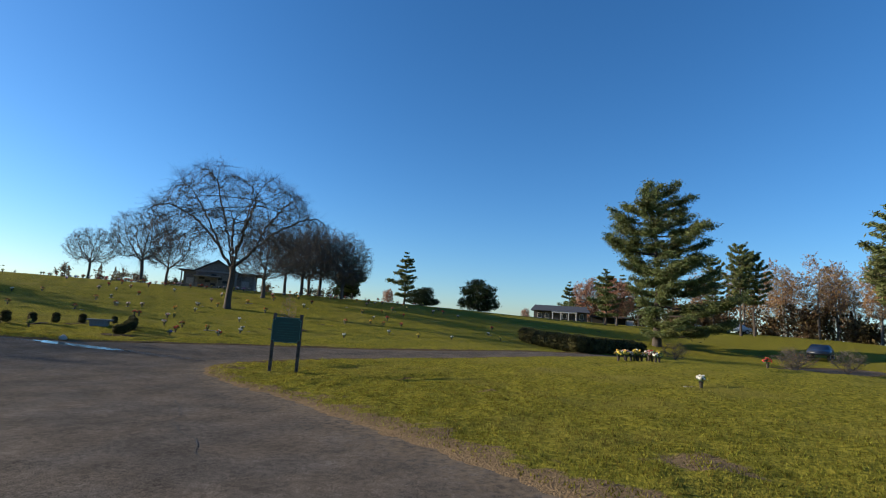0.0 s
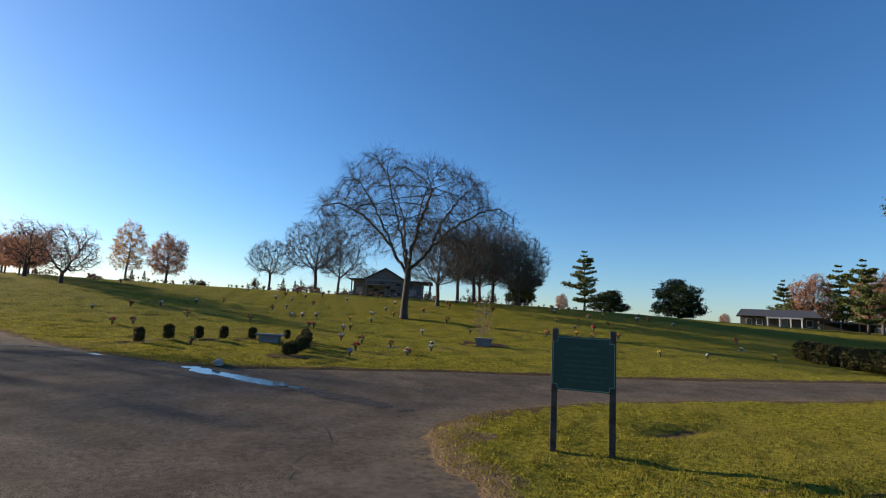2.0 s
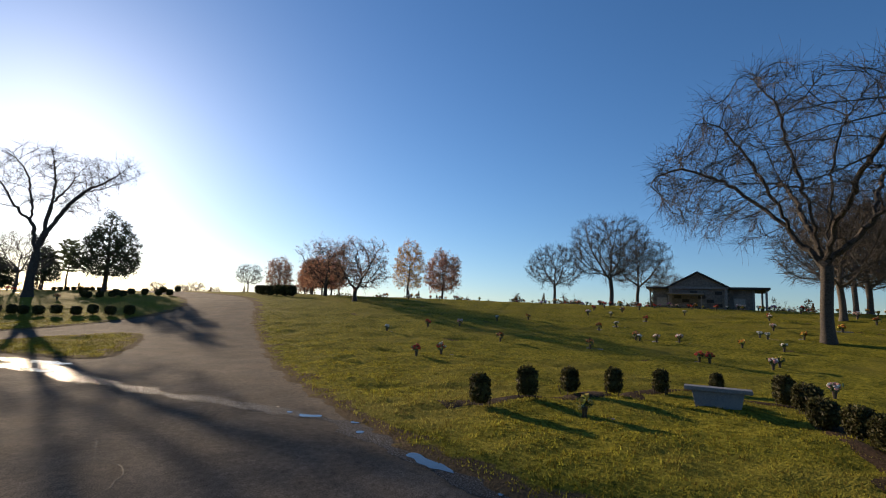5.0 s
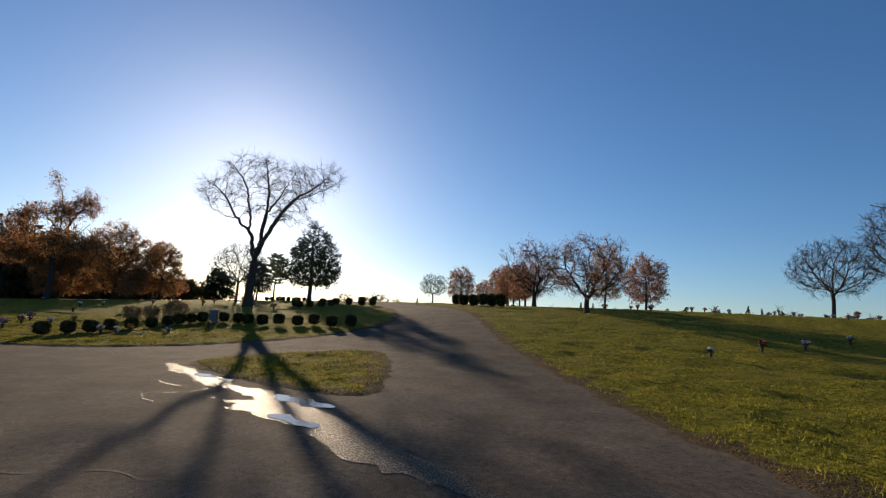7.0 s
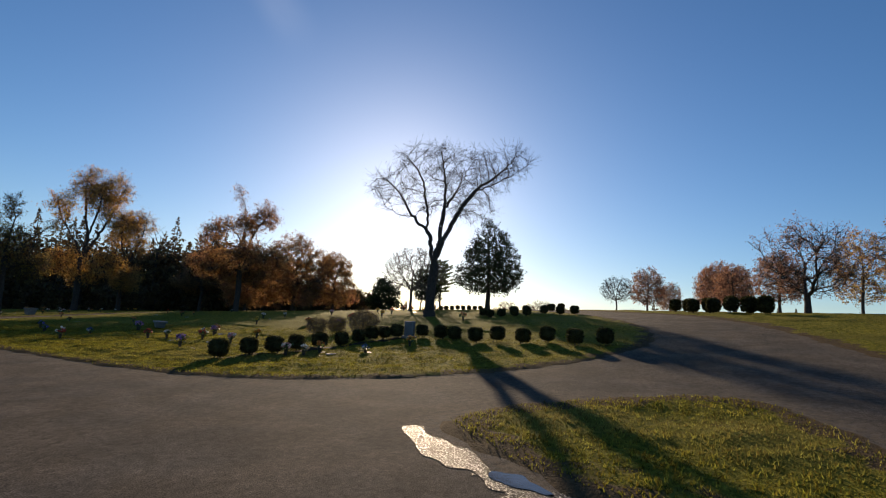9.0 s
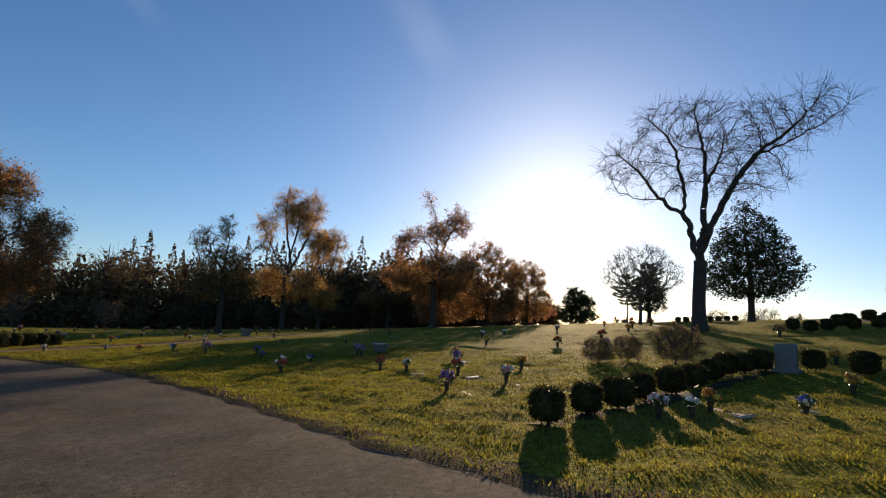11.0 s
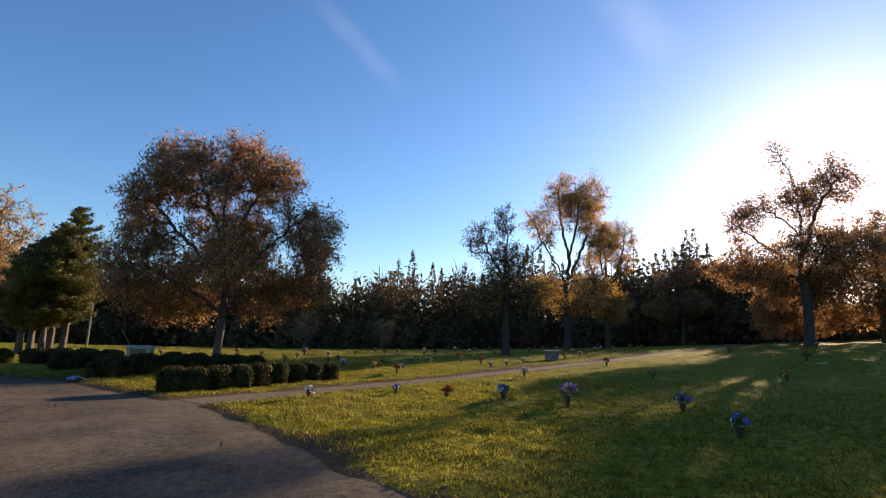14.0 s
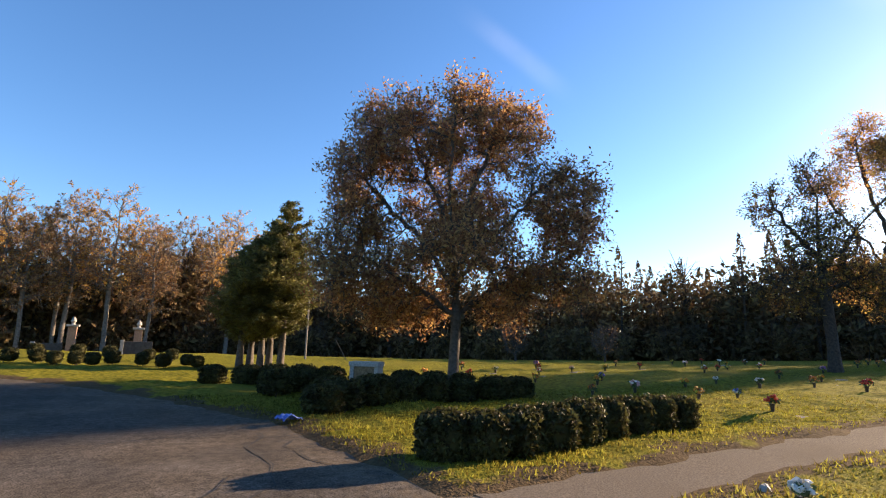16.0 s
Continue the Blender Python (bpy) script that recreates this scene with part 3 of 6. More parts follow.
def grow(seed, height, spread, low, trunk_r, fork, n=1400, step=0.32, widest=0.4, shell=0.5, lumps=0.12, top_power=0.5, hem=0.25, lean=(0, 0), tip=0.012, keep_on=0.45, reach=3.5, rise=0.0, bend=0.10, over=0.5, limbs=(), lobes=()):
    """A branching skeleton that grows into its crown: nodes, parents, radii and the number of trunk nodes."""
    rs = np.random.RandomState(seed)
    if lobes:
        goal = lobe_points(rs, n, lobes)
    else:
        goal = crown_points(rs, n, low, height - over * 0.6, spread - over, widest, shell, lumps, top_power, hem)
    k = max(4, int(fork / step))
    zz = np.linspace(-0.3, fork, k)
    w = np.clip(zz, 0, None) / fork
    pos = [np.array([lean[0] * t + 0.03 * fork * math.sin(4 * t + seed) * t, lean[1] * t + 0.03 * fork * math.cos(3 * t + seed) * t, z]) for t, z in zip(w, zz)]
    parent = [-1] + list(range(k - 1))
    way = [np.array([0, 0, 1.0])] * k
    for limb in limbs:
        # a main limb sets out from the trunk, or from a limb before it, and bends through its places
        line = bent(limb)
        root = int(np.linalg.norm(np.array(pos) - line[0], axis=1).argmin())
        cut = np.cumsum(np.r_[0, np.linalg.norm(np.diff(line, axis=0), axis=1)])
        for d in np.arange(step, cut[-1], step):
            q = np.array([np.interp(d, cut, line[:, c]) for c in range(3)]) + rs.normal(size=3) * step * 0.16
            way.append((q - pos[root]) / (np.linalg.norm(q - pos[root]) + 1e-9))
            parent.append(root)
            root = len(pos)
            pos.append(q)
    P = np.array(pos)
    from_ = next(i for i, z in enumerate(zz) if z > min(low * 0.8, fork * 0.85))
    D = np.linalg.norm(goal[:, None] - P[None, from_:], axis=2)
    near_i, near_d = D.argmin(1) + from_, D.min(1)
    for it in range(170):
        if not len(goal):
            break
        act = near_d < (reach if it > 12 else 99)
        if not act.any():
            act = near_d < near_d.min() + 0.5
        idx = near_i[act]
        d = goal[act] - np.array(pos)[idx]
        d /= np.linalg.norm(d, axis=1, keepdims=True) + 1e-9
        ids, inv = np.unique(idx, return_inverse=True)
        acc = np.zeros((len(ids), 3))
        np.add.at(acc, inv.ravel(), d)
        acc /= np.linalg.norm(acc, axis=1, keepdims=True) + 1e-9
        acc += keep_on * np.array([way[i] for i in ids]) * (ids >= k)[:, None] + rs.normal(size=acc.shape) * bend + np.array([0, 0, rise])
        acc /= np.linalg.norm(acc, axis=1, keepdims=True) + 1e-9
        fresh = np.array([pos[i] for i in ids]) + acc * step
        at = len(pos)
        pos += list(fresh)
        parent += ids.tolist()
        way += list(acc)
        D = np.linalg.norm(goal[:, None] - fresh[None], axis=2)
        md, mi = D.min(1), D.argmin(1) + at
        near_i, near_d = np.where(md < near_d, mi, near_i), np.minimum(md, near_d)
        count = np.bincount(parent[1:], minlength=len(pos))
        left = (near_d > step * 1.25) & (count[near_i] < 4)
        goal, near_i, near_d = goal[left], near_i[left], near_d[left]
    P, par = np.array(pos), np.array(parent)
    kids = np.zeros(len(P))
    np.add.at(kids, par[1:], 1)
    tips = (kids == 0).astype(float)
    for i in range(len(P) - 1, 0, -1):
        tips[par[i]] += tips[i]
    e = math.log(max(tips[0], 2)) / math.log(trunk_r / tip)
    return P, par, tip * np.maximum(tips, 1) ** (1 / e), k, np.array(way)


def broadleaf(seed, height, spread, low, trunk_r, fork, bark, leaf=None, leaves=0, leaf_size=0.1, label="", group="trees on the lawn", jitter=0.10, twigs=3000, twig=0.55, twig_r=0.009, curl=0.15, name="tree", category="tree", **more):
    """A deciduous tree: trunk, branchwork with fine twigs, and its leaves if it has kept any."""
    P, par, R, k, way = grow(seed, height, spread, low, trunk_r, fork, over=twig * 1.1, **more)
    rs = np.random.RandomState(seed + 100)
    tree = new(name)
    tagged(tree, label, category, group)
    flare = 1 + 0.45 * np.exp(-np.clip(P[:, 2], 0, None) / (1.6 * trunk_r))
    seg = lambda i: (P[par[i]], P[i] + (P[i] - P[par[i]]) * 0.04, min(R[par[i]], R[i] * 1.35 + 0.004) * flare[par[i]], R[i] * flare[i])
    part("trunk", mesh_of("trunk", *tubes([seg(i) for i in range(1, k)]), bark, True), bark, tree)
    # thin shoots need only every second joint
    kids = np.bincount(par[1:], minlength=len(P))
    start, skipped, segs = list(range(len(P))), [False] * len(P), []
    for i in range(k, len(P)):
        a = par[i]
        if R[i] < 0.04 and kids[i] == 1 and not skipped[a]:
            start[i], skipped[i] = start[a], True
            continue
        s0 = start[a]
        segs.append((P[s0], P[i], min(R[s0], R[i] * 1.35 + 0.004) * flare[s0], R[i] * flare[i]))
    thin = np.where((R < max(0.05, trunk_r * 0.12)) & (np.arange(len(P)) >= k))[0]
    o = thin[rs.randint(0, len(thin), twigs)]
    d = way[o] * 0.75 + rs.normal(size=(twigs, 3)) * 0.55
    d /= np.linalg.norm(d, axis=1, keepdims=True)
    ln = (twig * rs.uniform(0.4, 1.3, twigs))[:, None]
    m = P[o] + d * ln * 0.5
    d2 = d + rs.normal(size=(twigs, 3)) * 0.3 + np.array([0, 0, curl])
    q = m + d2 / np.linalg.norm(d2, axis=1, keepdims=True) * ln * 0.5
    if twigs > 8000:
        segs += [(a, b, twig_r, twig_r * 0.8) for a, b in zip(P[o], m)] + [(a, b, twig_r * 0.8, twig_r * 0.5) for a, b in zip(m, q)]
    else:
        segs += [(a, b, twig_r, twig_r * 0.6) for a, b in zip(P[o], q)]
    tagged(part("branchwork", mesh_of("branchwork", *tubes(segs), bark), bark, tree), kind="stuff")
    if leaves:
        # leaves hang in bunches: some twigs carry many, others none
        load = rs.gamma(1.1, 1.0, twigs)
        pick = rs.choice(twigs, leaves, p=load / load.sum())
        u = rs.uniform(0.2, 1.15, (leaves, 1))
        c = m[pick] * (1 - u) + q[pick] * u + rs.normal(size=(leaves, 3)) * jitter
        c = c[c[:, 2] > 0.4 * low]
        tagged(part("crown", mesh_of("crown", *leaf_cards(rs, c, leaf_size), leaf), leaf, tree), kind="stuff")
    return tree


def white_pine(seed, height, width, trunk_r, leaf, bark, label, clear=0.10, whorls=20, cards=80000, size=0.18, group="evergreens", profile=((0, 0.8), (0.12, 1.0), (0.4, 0.9), (0.6, 0.78), (0.8, 0.60), (0.93, 0.36), (1, 0.08)), profile_b=None, pad=1.0):
    """A pine with tiers of long level boughs, each a flat plate of needle tufts."""
    rs = np.random.RandomState(seed)
    tree = new("tree")
    tagged(tree, label, "tree", group)
    stem = [np.array([0.012 * height * math.sin(k * 1.3 + seed) * (k > 1), 0.012 * height * math.cos(k + seed) * (k > 1), height * k / 9 - 0.3 * (k == 0)]) for k in range(10)]
    part("trunk", mesh_of("trunk", *tubes([(stem[k], stem[k + 1], trunk_r * (1 - k / 9.4) * (1.35 if k == 0 else 1), trunk_r * (1 - (k + 1) / 9.4)) for k in range(9)]), bark, True), bark, tree)
    segs, tufts = [], []
    px, pf = [p[0] for p in profile], [p[1] for p in profile]
    for w in range(whorls):
        f = clear + (1 - clear) * (w + rs.uniform(-0.12, 0.12)) / whorls
        u = max((f - clear) / (1 - clear), 0.0)
        turn = rs.uniform(0, 6.28)
        n = rs.randint(5, 8)
        for b in range(n):
            a = turn + 6.283 * (b + rs.uniform(-0.3, 0.3)) / n
            k = 0.5 + 0.5 * math.cos(a)
            full = np.interp(u, px, pf) if not profile_b else k * np.interp(u, px, pf) + (1 - k) * np.interp(u, [p[0] for p in profile_b], [p[1] for p in profile_b])
            ln = max(0.5, width / 2 * full * rs.uniform(0.55, 1.12))
            rise = 0.02 + 0.38 * u ** 1.5 + rs.uniform(-0.08, 0.1)
            out = np.array([math.cos(a), math.sin(a), 0.0])
            side = np.array([-math.sin(a), math.cos(a), 0.0])
            p0 = np.array([0, 0, height * f])
            curve = lambda t: p0 + out * ln * t + np.array([0, 0, ln * (rise * t - 0.10 * t * (1 - t) * 2 + 0.12 * t ** 3)])
            for j in range(5):
                segs.append((curve(j / 5), curve((j + 1) / 5), 0.02 + 0.014 * ln * (1 - j / 5), 0.02 + 0.014 * ln * (1 - (j + 1) / 5)))
            for j in range(int(5 + ln * 3)):
                t = rs.uniform(0.3, 1.0)
                s = side * rs.choice([-1, 1]) * ln * rs.uniform(0.10, 0.34) * (1.25 - t * 0.8) + out * ln * rs.uniform(0.06, 0.2)
                q0 = curve(t)
                q1 = q0 + s + np.array([0, 0, 0.10 * np.linalg.norm(s) + rs.normal() * 0.06])
                segs.append((q0, q1, 0.018, 0.008))
                tufts.append((q0, q1))
            tufts.append((curve(0.75), curve(1.0)))
    tagged(part("branchwork", mesh_of("branchwork", *tubes(segs), bark), bark, tree), kind="stuff")
    a, b = np.array([t[0] for t in tufts]), np.array([t[1] for t in tufts])
    wt = np.linalg.norm(b - a, axis=1) + 0.25
    pick = rs.choice(len(a), cards, p=wt / wt.sum())
    u = np.round(rs.uniform(0.15, 1.05, (cards, 1)) * 5) / 5
    c = a[pick] * (1 - u) + b[pick] * u + rs.normal(size=(cards, 3)) * np.array([0.15, 0.15, 0.09]) * pad + np.array([0, 0, 0.06 * pad])
    tagged(part("crown", mesh_of("crown", *leaf_cards(rs, c, size, 0.2, 0.26), leaf), leaf, tree), kind="stuff")
    return tree


def conifer(seed, height, width, trunk_r, leaf, bark, label, clear=0.12, tiers=26, cards=9000, size=0.22, open_=0.5, droop=0.15, power=0.8, group="evergreens", trunks=1, name="tree", foot=0.45, wide=0.5):
    """An evergreen with whorls of boughs, each carrying flat sprays."""
    rs = np.random.RandomState(seed)
    segs, cent = [], []
    tree = new(name)
    tagged(tree, label, "tree", group)
    for t_ in range(trunks):
        base_ = np.array([0, 0, 0.0]) if trunks == 1 else np.array([width * (0.30 * t_ / trunks - 0.12) * (-1) ** t_, rs.normal() * width * 0.08, 0])
        ht = height * (1 if t_ == 0 else rs.uniform(0.7, 0.98))
        stem = [base_ + np.array([rs.normal() * 0.015 * height * (k > 0), rs.normal() * 0.015 * height * (k > 0), ht * k / 6 - 0.3 * (k == 0)]) for k in range(7)]
        tr = []
        for k in range(6):
            tr.append((stem[k], stem[k + 1], trunk_r * (1 - k / 6.3) * (1.3 if k == 0 else 1), trunk_r * (1 - (k + 1) / 6.3)))
        part("trunk", mesh_of("trunk", *tubes(tr), bark, True), bark, tree)
        for k in range(tiers):
            f = clear + (1 - clear) * (k + rs.uniform(0, 0.8)) / tiers
            p = base_ + np.array([0, 0, ht * f])
            for _ in range(rs.randint(4, 7)):
                a = rs.uniform(0, 2 * math.pi)
                shape = (1 - f) ** power * min(1, foot + (f - clear) * 2.2) + 0.06
                ln = width / 2 * shape * rs.uniform(1 - open_, 1.12) / (1 if trunks == 1 else 1.35)
                d = np.array([math.cos(a), math.sin(a), 0.35 - droop - 0.5 * (1 - f) * droop])
                q = p + d * ln
                mid = p + d * ln * 0.5 + np.array([0, 0, 0.06 * ln])
                segs += [(p, mid, 0.012 + 0.018 * ln / 2, 0.012 + 0.008 * ln / 2), (mid, q, 0.012 + 0.008 * ln / 2, 0.006)]
                cent.append((p, mid, q, ln))
    tagged(part("branchwork", mesh_of("branchwork", *tubes(segs), bark), bark, tree), kind="stuff")
    tot = sum(c[3] for c in cent)
    cs = []
    for p, mid, q, ln in cent:
        n = max(3, int(cards * ln / tot))
        u = rs.uniform(0.25, 1.05, n)[:, None]
        side = np.cross(q - p, (0, 0, 1))
        side /= np.linalg.norm(side) + 1e-9
        cs.append(p + (q - p) * u + side * (rs.normal(size=(n, 1)) * 0.16 * ln * (1.25 - u)) + rs.normal(size=(n, 3)) * np.array([0.05, 0.05, 0.06]) * max(ln, 0.6) + np.array([0, 0, 0.05 * ln]))
    tagged(part("crown", mesh_of("crown", *leaf_cards(rs, np.concatenate(cs), size, 0.35, wide), leaf), leaf, tree), kind="stuff")
    return tree


def put(ob, x, y, rz=0.0, s=1.0, sz=None, dz=0.0):
    ob.matrix_world = pose(x, y, ground(x, y) - 0.03 + dz, 0, 0, rz) @ Matrix.Diagonal((s, s, sz or s, 1))
    return ob


def again(ob, x, y, rz, s=1.0, sz=None, label=""):
    c = copy_thing(ob, Matrix())
    put(c, x, y, rz, s, sz)
    return tagged(c, label)


# bare spreading trees on the rise by the mausoleum
SPREAD_LIMBS = [[(0, 0, 3.4), (-1.1, 0.3, 5.0), (-2.6, 0.8, 6.8), (-4.3, 0.9, 8.2), (-6.0, 0.6, 8.7), (-7.3, 0.2, 7.9)], [(0, 0, 3.7), (-0.5, -0.6, 6.0), (-1.2, -1.2, 8.4), (-1.7, -2.0, 10.4), (-2.8, -2.6, 11.7)],
                [(0.1, 0, 3.7), (0.5, 0.4, 6.5), (0.8, 0.6, 9.0), (1.6, 0.4, 11.0), (2.7, 0.3, 12.2)], [(0, 0, 3.5), (1.6, -0.5, 5.1), (3.0, -1.0, 6.6), (4.8, -1.2, 7.8), (6.6, -1.0, 8.5), (7.7, -0.8, 8.0)],
                [(0, 0, 3.6), (0.5, -1.5, 5.5), (1.2, -3.4, 7.4), (1.8, -5.4, 8.6), (2.0, -6.6, 8.4)], [(0, 0, 3.6), (-0.4, 1.6, 6.0), (-0.8, 3.6, 8.0), (-1.0, 6.0, 9.0)],
                [(-1.1, 0.3, 5.0), (-2.2, -0.6, 7.4), (-3.6, -1.2, 9.6), (-4.8, -1.4, 10.6)], [(1.6, -0.5, 5.1), (2.4, 0.4, 7.4), (3.8, 1.0, 9.6), (5.2, 1.2, 10.8)]]
put(broadleaf(11, 13.0, 16.2, 5.0, 0.255, 3.8, BARK_DARK, label="large bare spreading tree with a forked trunk", n=1500, step=0.3, widest=0.34, shell=0.8, lumps=0.12, top_power=0.5, hem=0.6, tip=0.0105, keep_on=0.75, reach=3.2, rise=0.02, bend=0.16, twigs=13000, twig=1.0, twig_r=0.0065, curl=-0.22, limbs=SPREAD_LIMBS), -30.6, 40.8, 32)
bare_a = put(broadleaf(12, 9.6, 9.4, 2.6, 0.20, 2.4, BARK, label="bare grey tree on the crest of the lawn", n=1300, step=0.26, widest=0.5, shell=0.6, lumps=0.10, keep_on=0.7, rise=0.12, twigs=4500, twig=0.7, twig_r=0.011), -54.8, 54.5, 0)
bare_b = put(broadleaf(13, 10.2, 8.8, 2.2, 0.21, 2.6, BARK, label="dense bare dark tree beside the mausoleum", n=1500, step=0.26, widest=0.4, shell=0.4, lumps=0.10, keep_on=0.7, rise=0.12, twigs=5000, twig=0.8, twig_r=0.012), -37.0, 63.0, 40)
for x, y, s, rz, src in ((-59.9, 51.7, 0.70, 80, bare_a), (-55.6, 59.4, 0.82, 150, bare_a), (-59.0, 69.5, 0.52, 210, bare_a), (-35.6, 56.9, 0.84, 260, bare_a), (-33.6, 49.9, 0.86, 310, bare_b),
                         (-35.9, 65.8, 1.0, 100, bare_b), (-33.8, 68.5, 0.96, 190, bare_b), (-38.6, 67.5, 0.9, 300, bare_b), (-31.6, 64.0, 0.75, 250, bare_b)):
    again(src, x, y, rz, s)
# the forked bare tree against the sun and the small one behind it
FORK_LIMBS = [[(0, 0, 3.6), (-0.3, 0.1, 4.8), (-0.6, 0.1, 5.8), (-1.8, 0.3, 6.8), (-3.0, 0.5, 8.4), (-4.6, 0.4, 9.8)], [(-0.6, 0.1, 5.8), (-0.7, -0.4, 7.4), (-1.3, -0.9, 9.4), (-2.6, -1.2, 11.0)],
              [(0, 0, 3.6), (0.3, 0.2, 5.2), (0.5, 0.4, 7.4), (0.5, 0.5, 9.4), (0.0, 0.5, 11.7)], [(0, 0, 3.6), (0.7, -0.2, 5.2), (1.5, -0.4, 6.7), (2.9, -0.6, 8.6), (4.8, -0.6, 10.0), (6.4, -0.4, 11.6)],
              [(2.9, -0.6, 8.6), (4.4, -1.4, 9.0), (6.0, -1.8, 9.7), (6.9, -1.9, 10.4)], [(0.5, 0.4, 7.4), (1.4, 1.4, 9.2), (2.2, 2.2, 11.2)], [(-1.8, 0.3, 6.8), (-3.2, 1.0, 7.2), (-4.4, 1.4, 7.6)]]
put(broadleaf(17, 12.4, 12.0, 5.0, 0.30, 3.8, BARK_DARK, label="tall bare forked tree in a shrub bed", n=800, step=0.28, keep_on=0.9, reach=3.0, rise=0.12, bend=0.12, twigs=5200, twig=0.8, twig_r=0.006, tip=0.009, curl=0.05, limbs=[[(x * 0.87, y, z * 0.98) for x, y, z in limb] for limb in FORK_LIMBS],
              lobes=[(-3.0, 0.3, 8.6, 1.9, 2.0, 1.6), (-1.3, -0.4, 10.2, 1.8, 2.2, 1.7), (0.5, 0.5, 10.5, 1.5, 2.4, 1.7), (2.2, 0.2, 10.0, 1.6, 2.4, 1.6), (3.6, -0.4, 9.6, 1.7, 2.0, 1.5), (4.8, -0.8, 10.4, 1.3, 1.5, 1.2), (1.4, 0.4, 8.2, 2.0, 2.2, 1.4), (-1.4, 0.2, 7.6, 1.6, 1.8, 1.0), (2.4, -0.8, 7.0, 1.6, 1.4, 0.9)]), -68.0, 6.9, 90)
again(bare_a, -78.8, 4.1, 130, 0.62)
again(bare_a, -98.9, 27.1, 60, 0.48)
# small autumn trees along the drive
crab = put(broadleaf(21, 4.9, 5.4, 1.0, 0.14, 0.9, BARK_DARK, LEAF_PINK, 5200, 0.045, "small crab apple tree with thin pinkish brown leaves", n=750, step=0.2, widest=0.5, shell=0.5, lumps=0.25, keep_on=0.4, bend=0.3, twigs=2200, twig=0.5, twig_r=0.007, jitter=0.08), -54.9, 27.8, 0)
again(crab, -64.6, 28.5, 100, 1.12)
for x, y, s, rz in ((-138.2, 15.5, 0.8, 20), (-137.9, 20.2, 0.7, 120), (-137.6, 22.6, 0.85, 220), (-137.0, 26.6, 0.6, 300)):
    again(crab, x, y, rz, s)
red_tree = put(broadleaf(22, 6.6, 4.8, 1.2, 0.13, 3.6, BARK, LEAF_RED, 7000, 0.085, "young maple with thinning red autumn leaves", n=900, step=0.22, widest=0.35, lumps=0.12, rise=0.2, twigs=2200, twig=0.5), -104.0, 32.5, 0)
for x, y, s, rz in ((-84.4, 32.6, 0.78, 60), (-90.0, 37.0, 0.8, 90), (-117.7, 40.4, 0.9, 120), (-106.3, 42.1, 1.1, 200), (0.8, 136.0, 2.0, 20), (4.6, 92.0, 1.25, 130), (-14.5, 131.0, 0.55, 80), (-36.3, 92.5, 0.5, 50), (-87.4, 53.8, 1.3, 250), (-69.0, 29.5, 0.66, 10), (-78.0, 31.0, 0.66, 170)):
    again(red_tree, x, y, rz, s)
put(broadleaf(23, 9.2, 5.6, 1.5, 0.14, 5.0, BARK, LEAF_GOLD, 6000, 0.09, "young tree with yellow and rust autumn leaves", n=900, step=0.24, widest=0.35, lumps=0.16, rise=0.2, twigs=2200, twig=0.55), -87.4, 47.8, 0)
# oaks and maples south-west of the drive
OAK_LIMBS = [[(0, 0, 1.8), (1.2, 0.2, 2.6), (2.4, 0.3, 3.2), (3.4, 0.3, 3.5)], [(0, 0, 1.8), (-1.1, -0.3, 2.5), (-2.4, -0.5, 3.1), (-3.4, -0.4, 3.3)], [(0, 0, 3.0), (-0.4, 0.2, 4.6), (-1.1, 0.4, 6.2), (-1.6, 0.4, 7.7)],
             [(0, 0, 3.0), (0.3, -0.1, 4.8), (0.9, -0.2, 6.2), (1.4, -0.2, 7.7)], [(0, 0, 2.6), (1.2, -0.2, 4.0), (2.2, -0.2, 5.1), (3.0, 0, 5.7)], [(0, 0, 2.5), (-1.2, 0.1, 4.0), (-2.4, 0.2, 5.2), (-3.3, 0.2, 6.3)],
             [(0, 0, 2.2), (0.2, -1.2, 3.2), (0.4, -2.6, 4.4)], [(0, 0, 2.2), (-0.2, 1.2, 3.4), (-0.4, 2.8, 4.6)], [(0, 0, 3.0), (-0.2, -0.8, 5.0), (-0.1, -1.3, 6.9)]]
put(broadleaf(31, 8.6, 8.2, 1.4, 0.14, 3.0, BARK, LEAF_RUST, 88000, 0.050, "large oak in rust brown autumn leaf by the hedges", n=2300, step=0.2, keep_on=0.6, rise=0.05, twigs=11000, twig=0.46, jitter=0.10, twig_r=0.006, limbs=OAK_LIMBS,
              lobes=[(-1.6, 0.2, 6.65, 1.5, 1.7, 1.35), (0.2, 0, 7.0, 1.4, 1.7, 1.15), (1.5, -0.2, 6.7, 0.9, 1.4, 1.2), (-2.9, 0.2, 5.7, 0.9, 1.4, 0.95), (-2.7, 0, 4.3, 0.95, 1.6, 0.9), (2.9, 0, 4.9, 1.05, 1.6, 1.0), (3.2, 0, 3.9, 0.85, 1.4, 0.7), (0.0, 1.1, 5.0, 1.8, 0.9, 1.0), (0.9, 0.6, 4.4, 0.9, 0.8, 0.7),
                     (-2.3, -0.4, 2.7, 1.6, 1.8, 0.85), (2.2, 0.2, 2.8, 1.6, 1.8, 0.8), (-1.4, 0.5, 1.9, 1.3, 1.5, 0.45), (-3.3, 0, 3.4, 0.7, 1.2, 0.7), (0.2, -2.2, 3.2, 1.2, 0.9, 0.6), (-0.3, 2.4, 4.2, 1.4, 1.1, 1.2), (1.2, 0.3, 1.9, 1.0, 1.0, 0.4)]), -52.9, -23.9, 157, 1.0, 1.03)
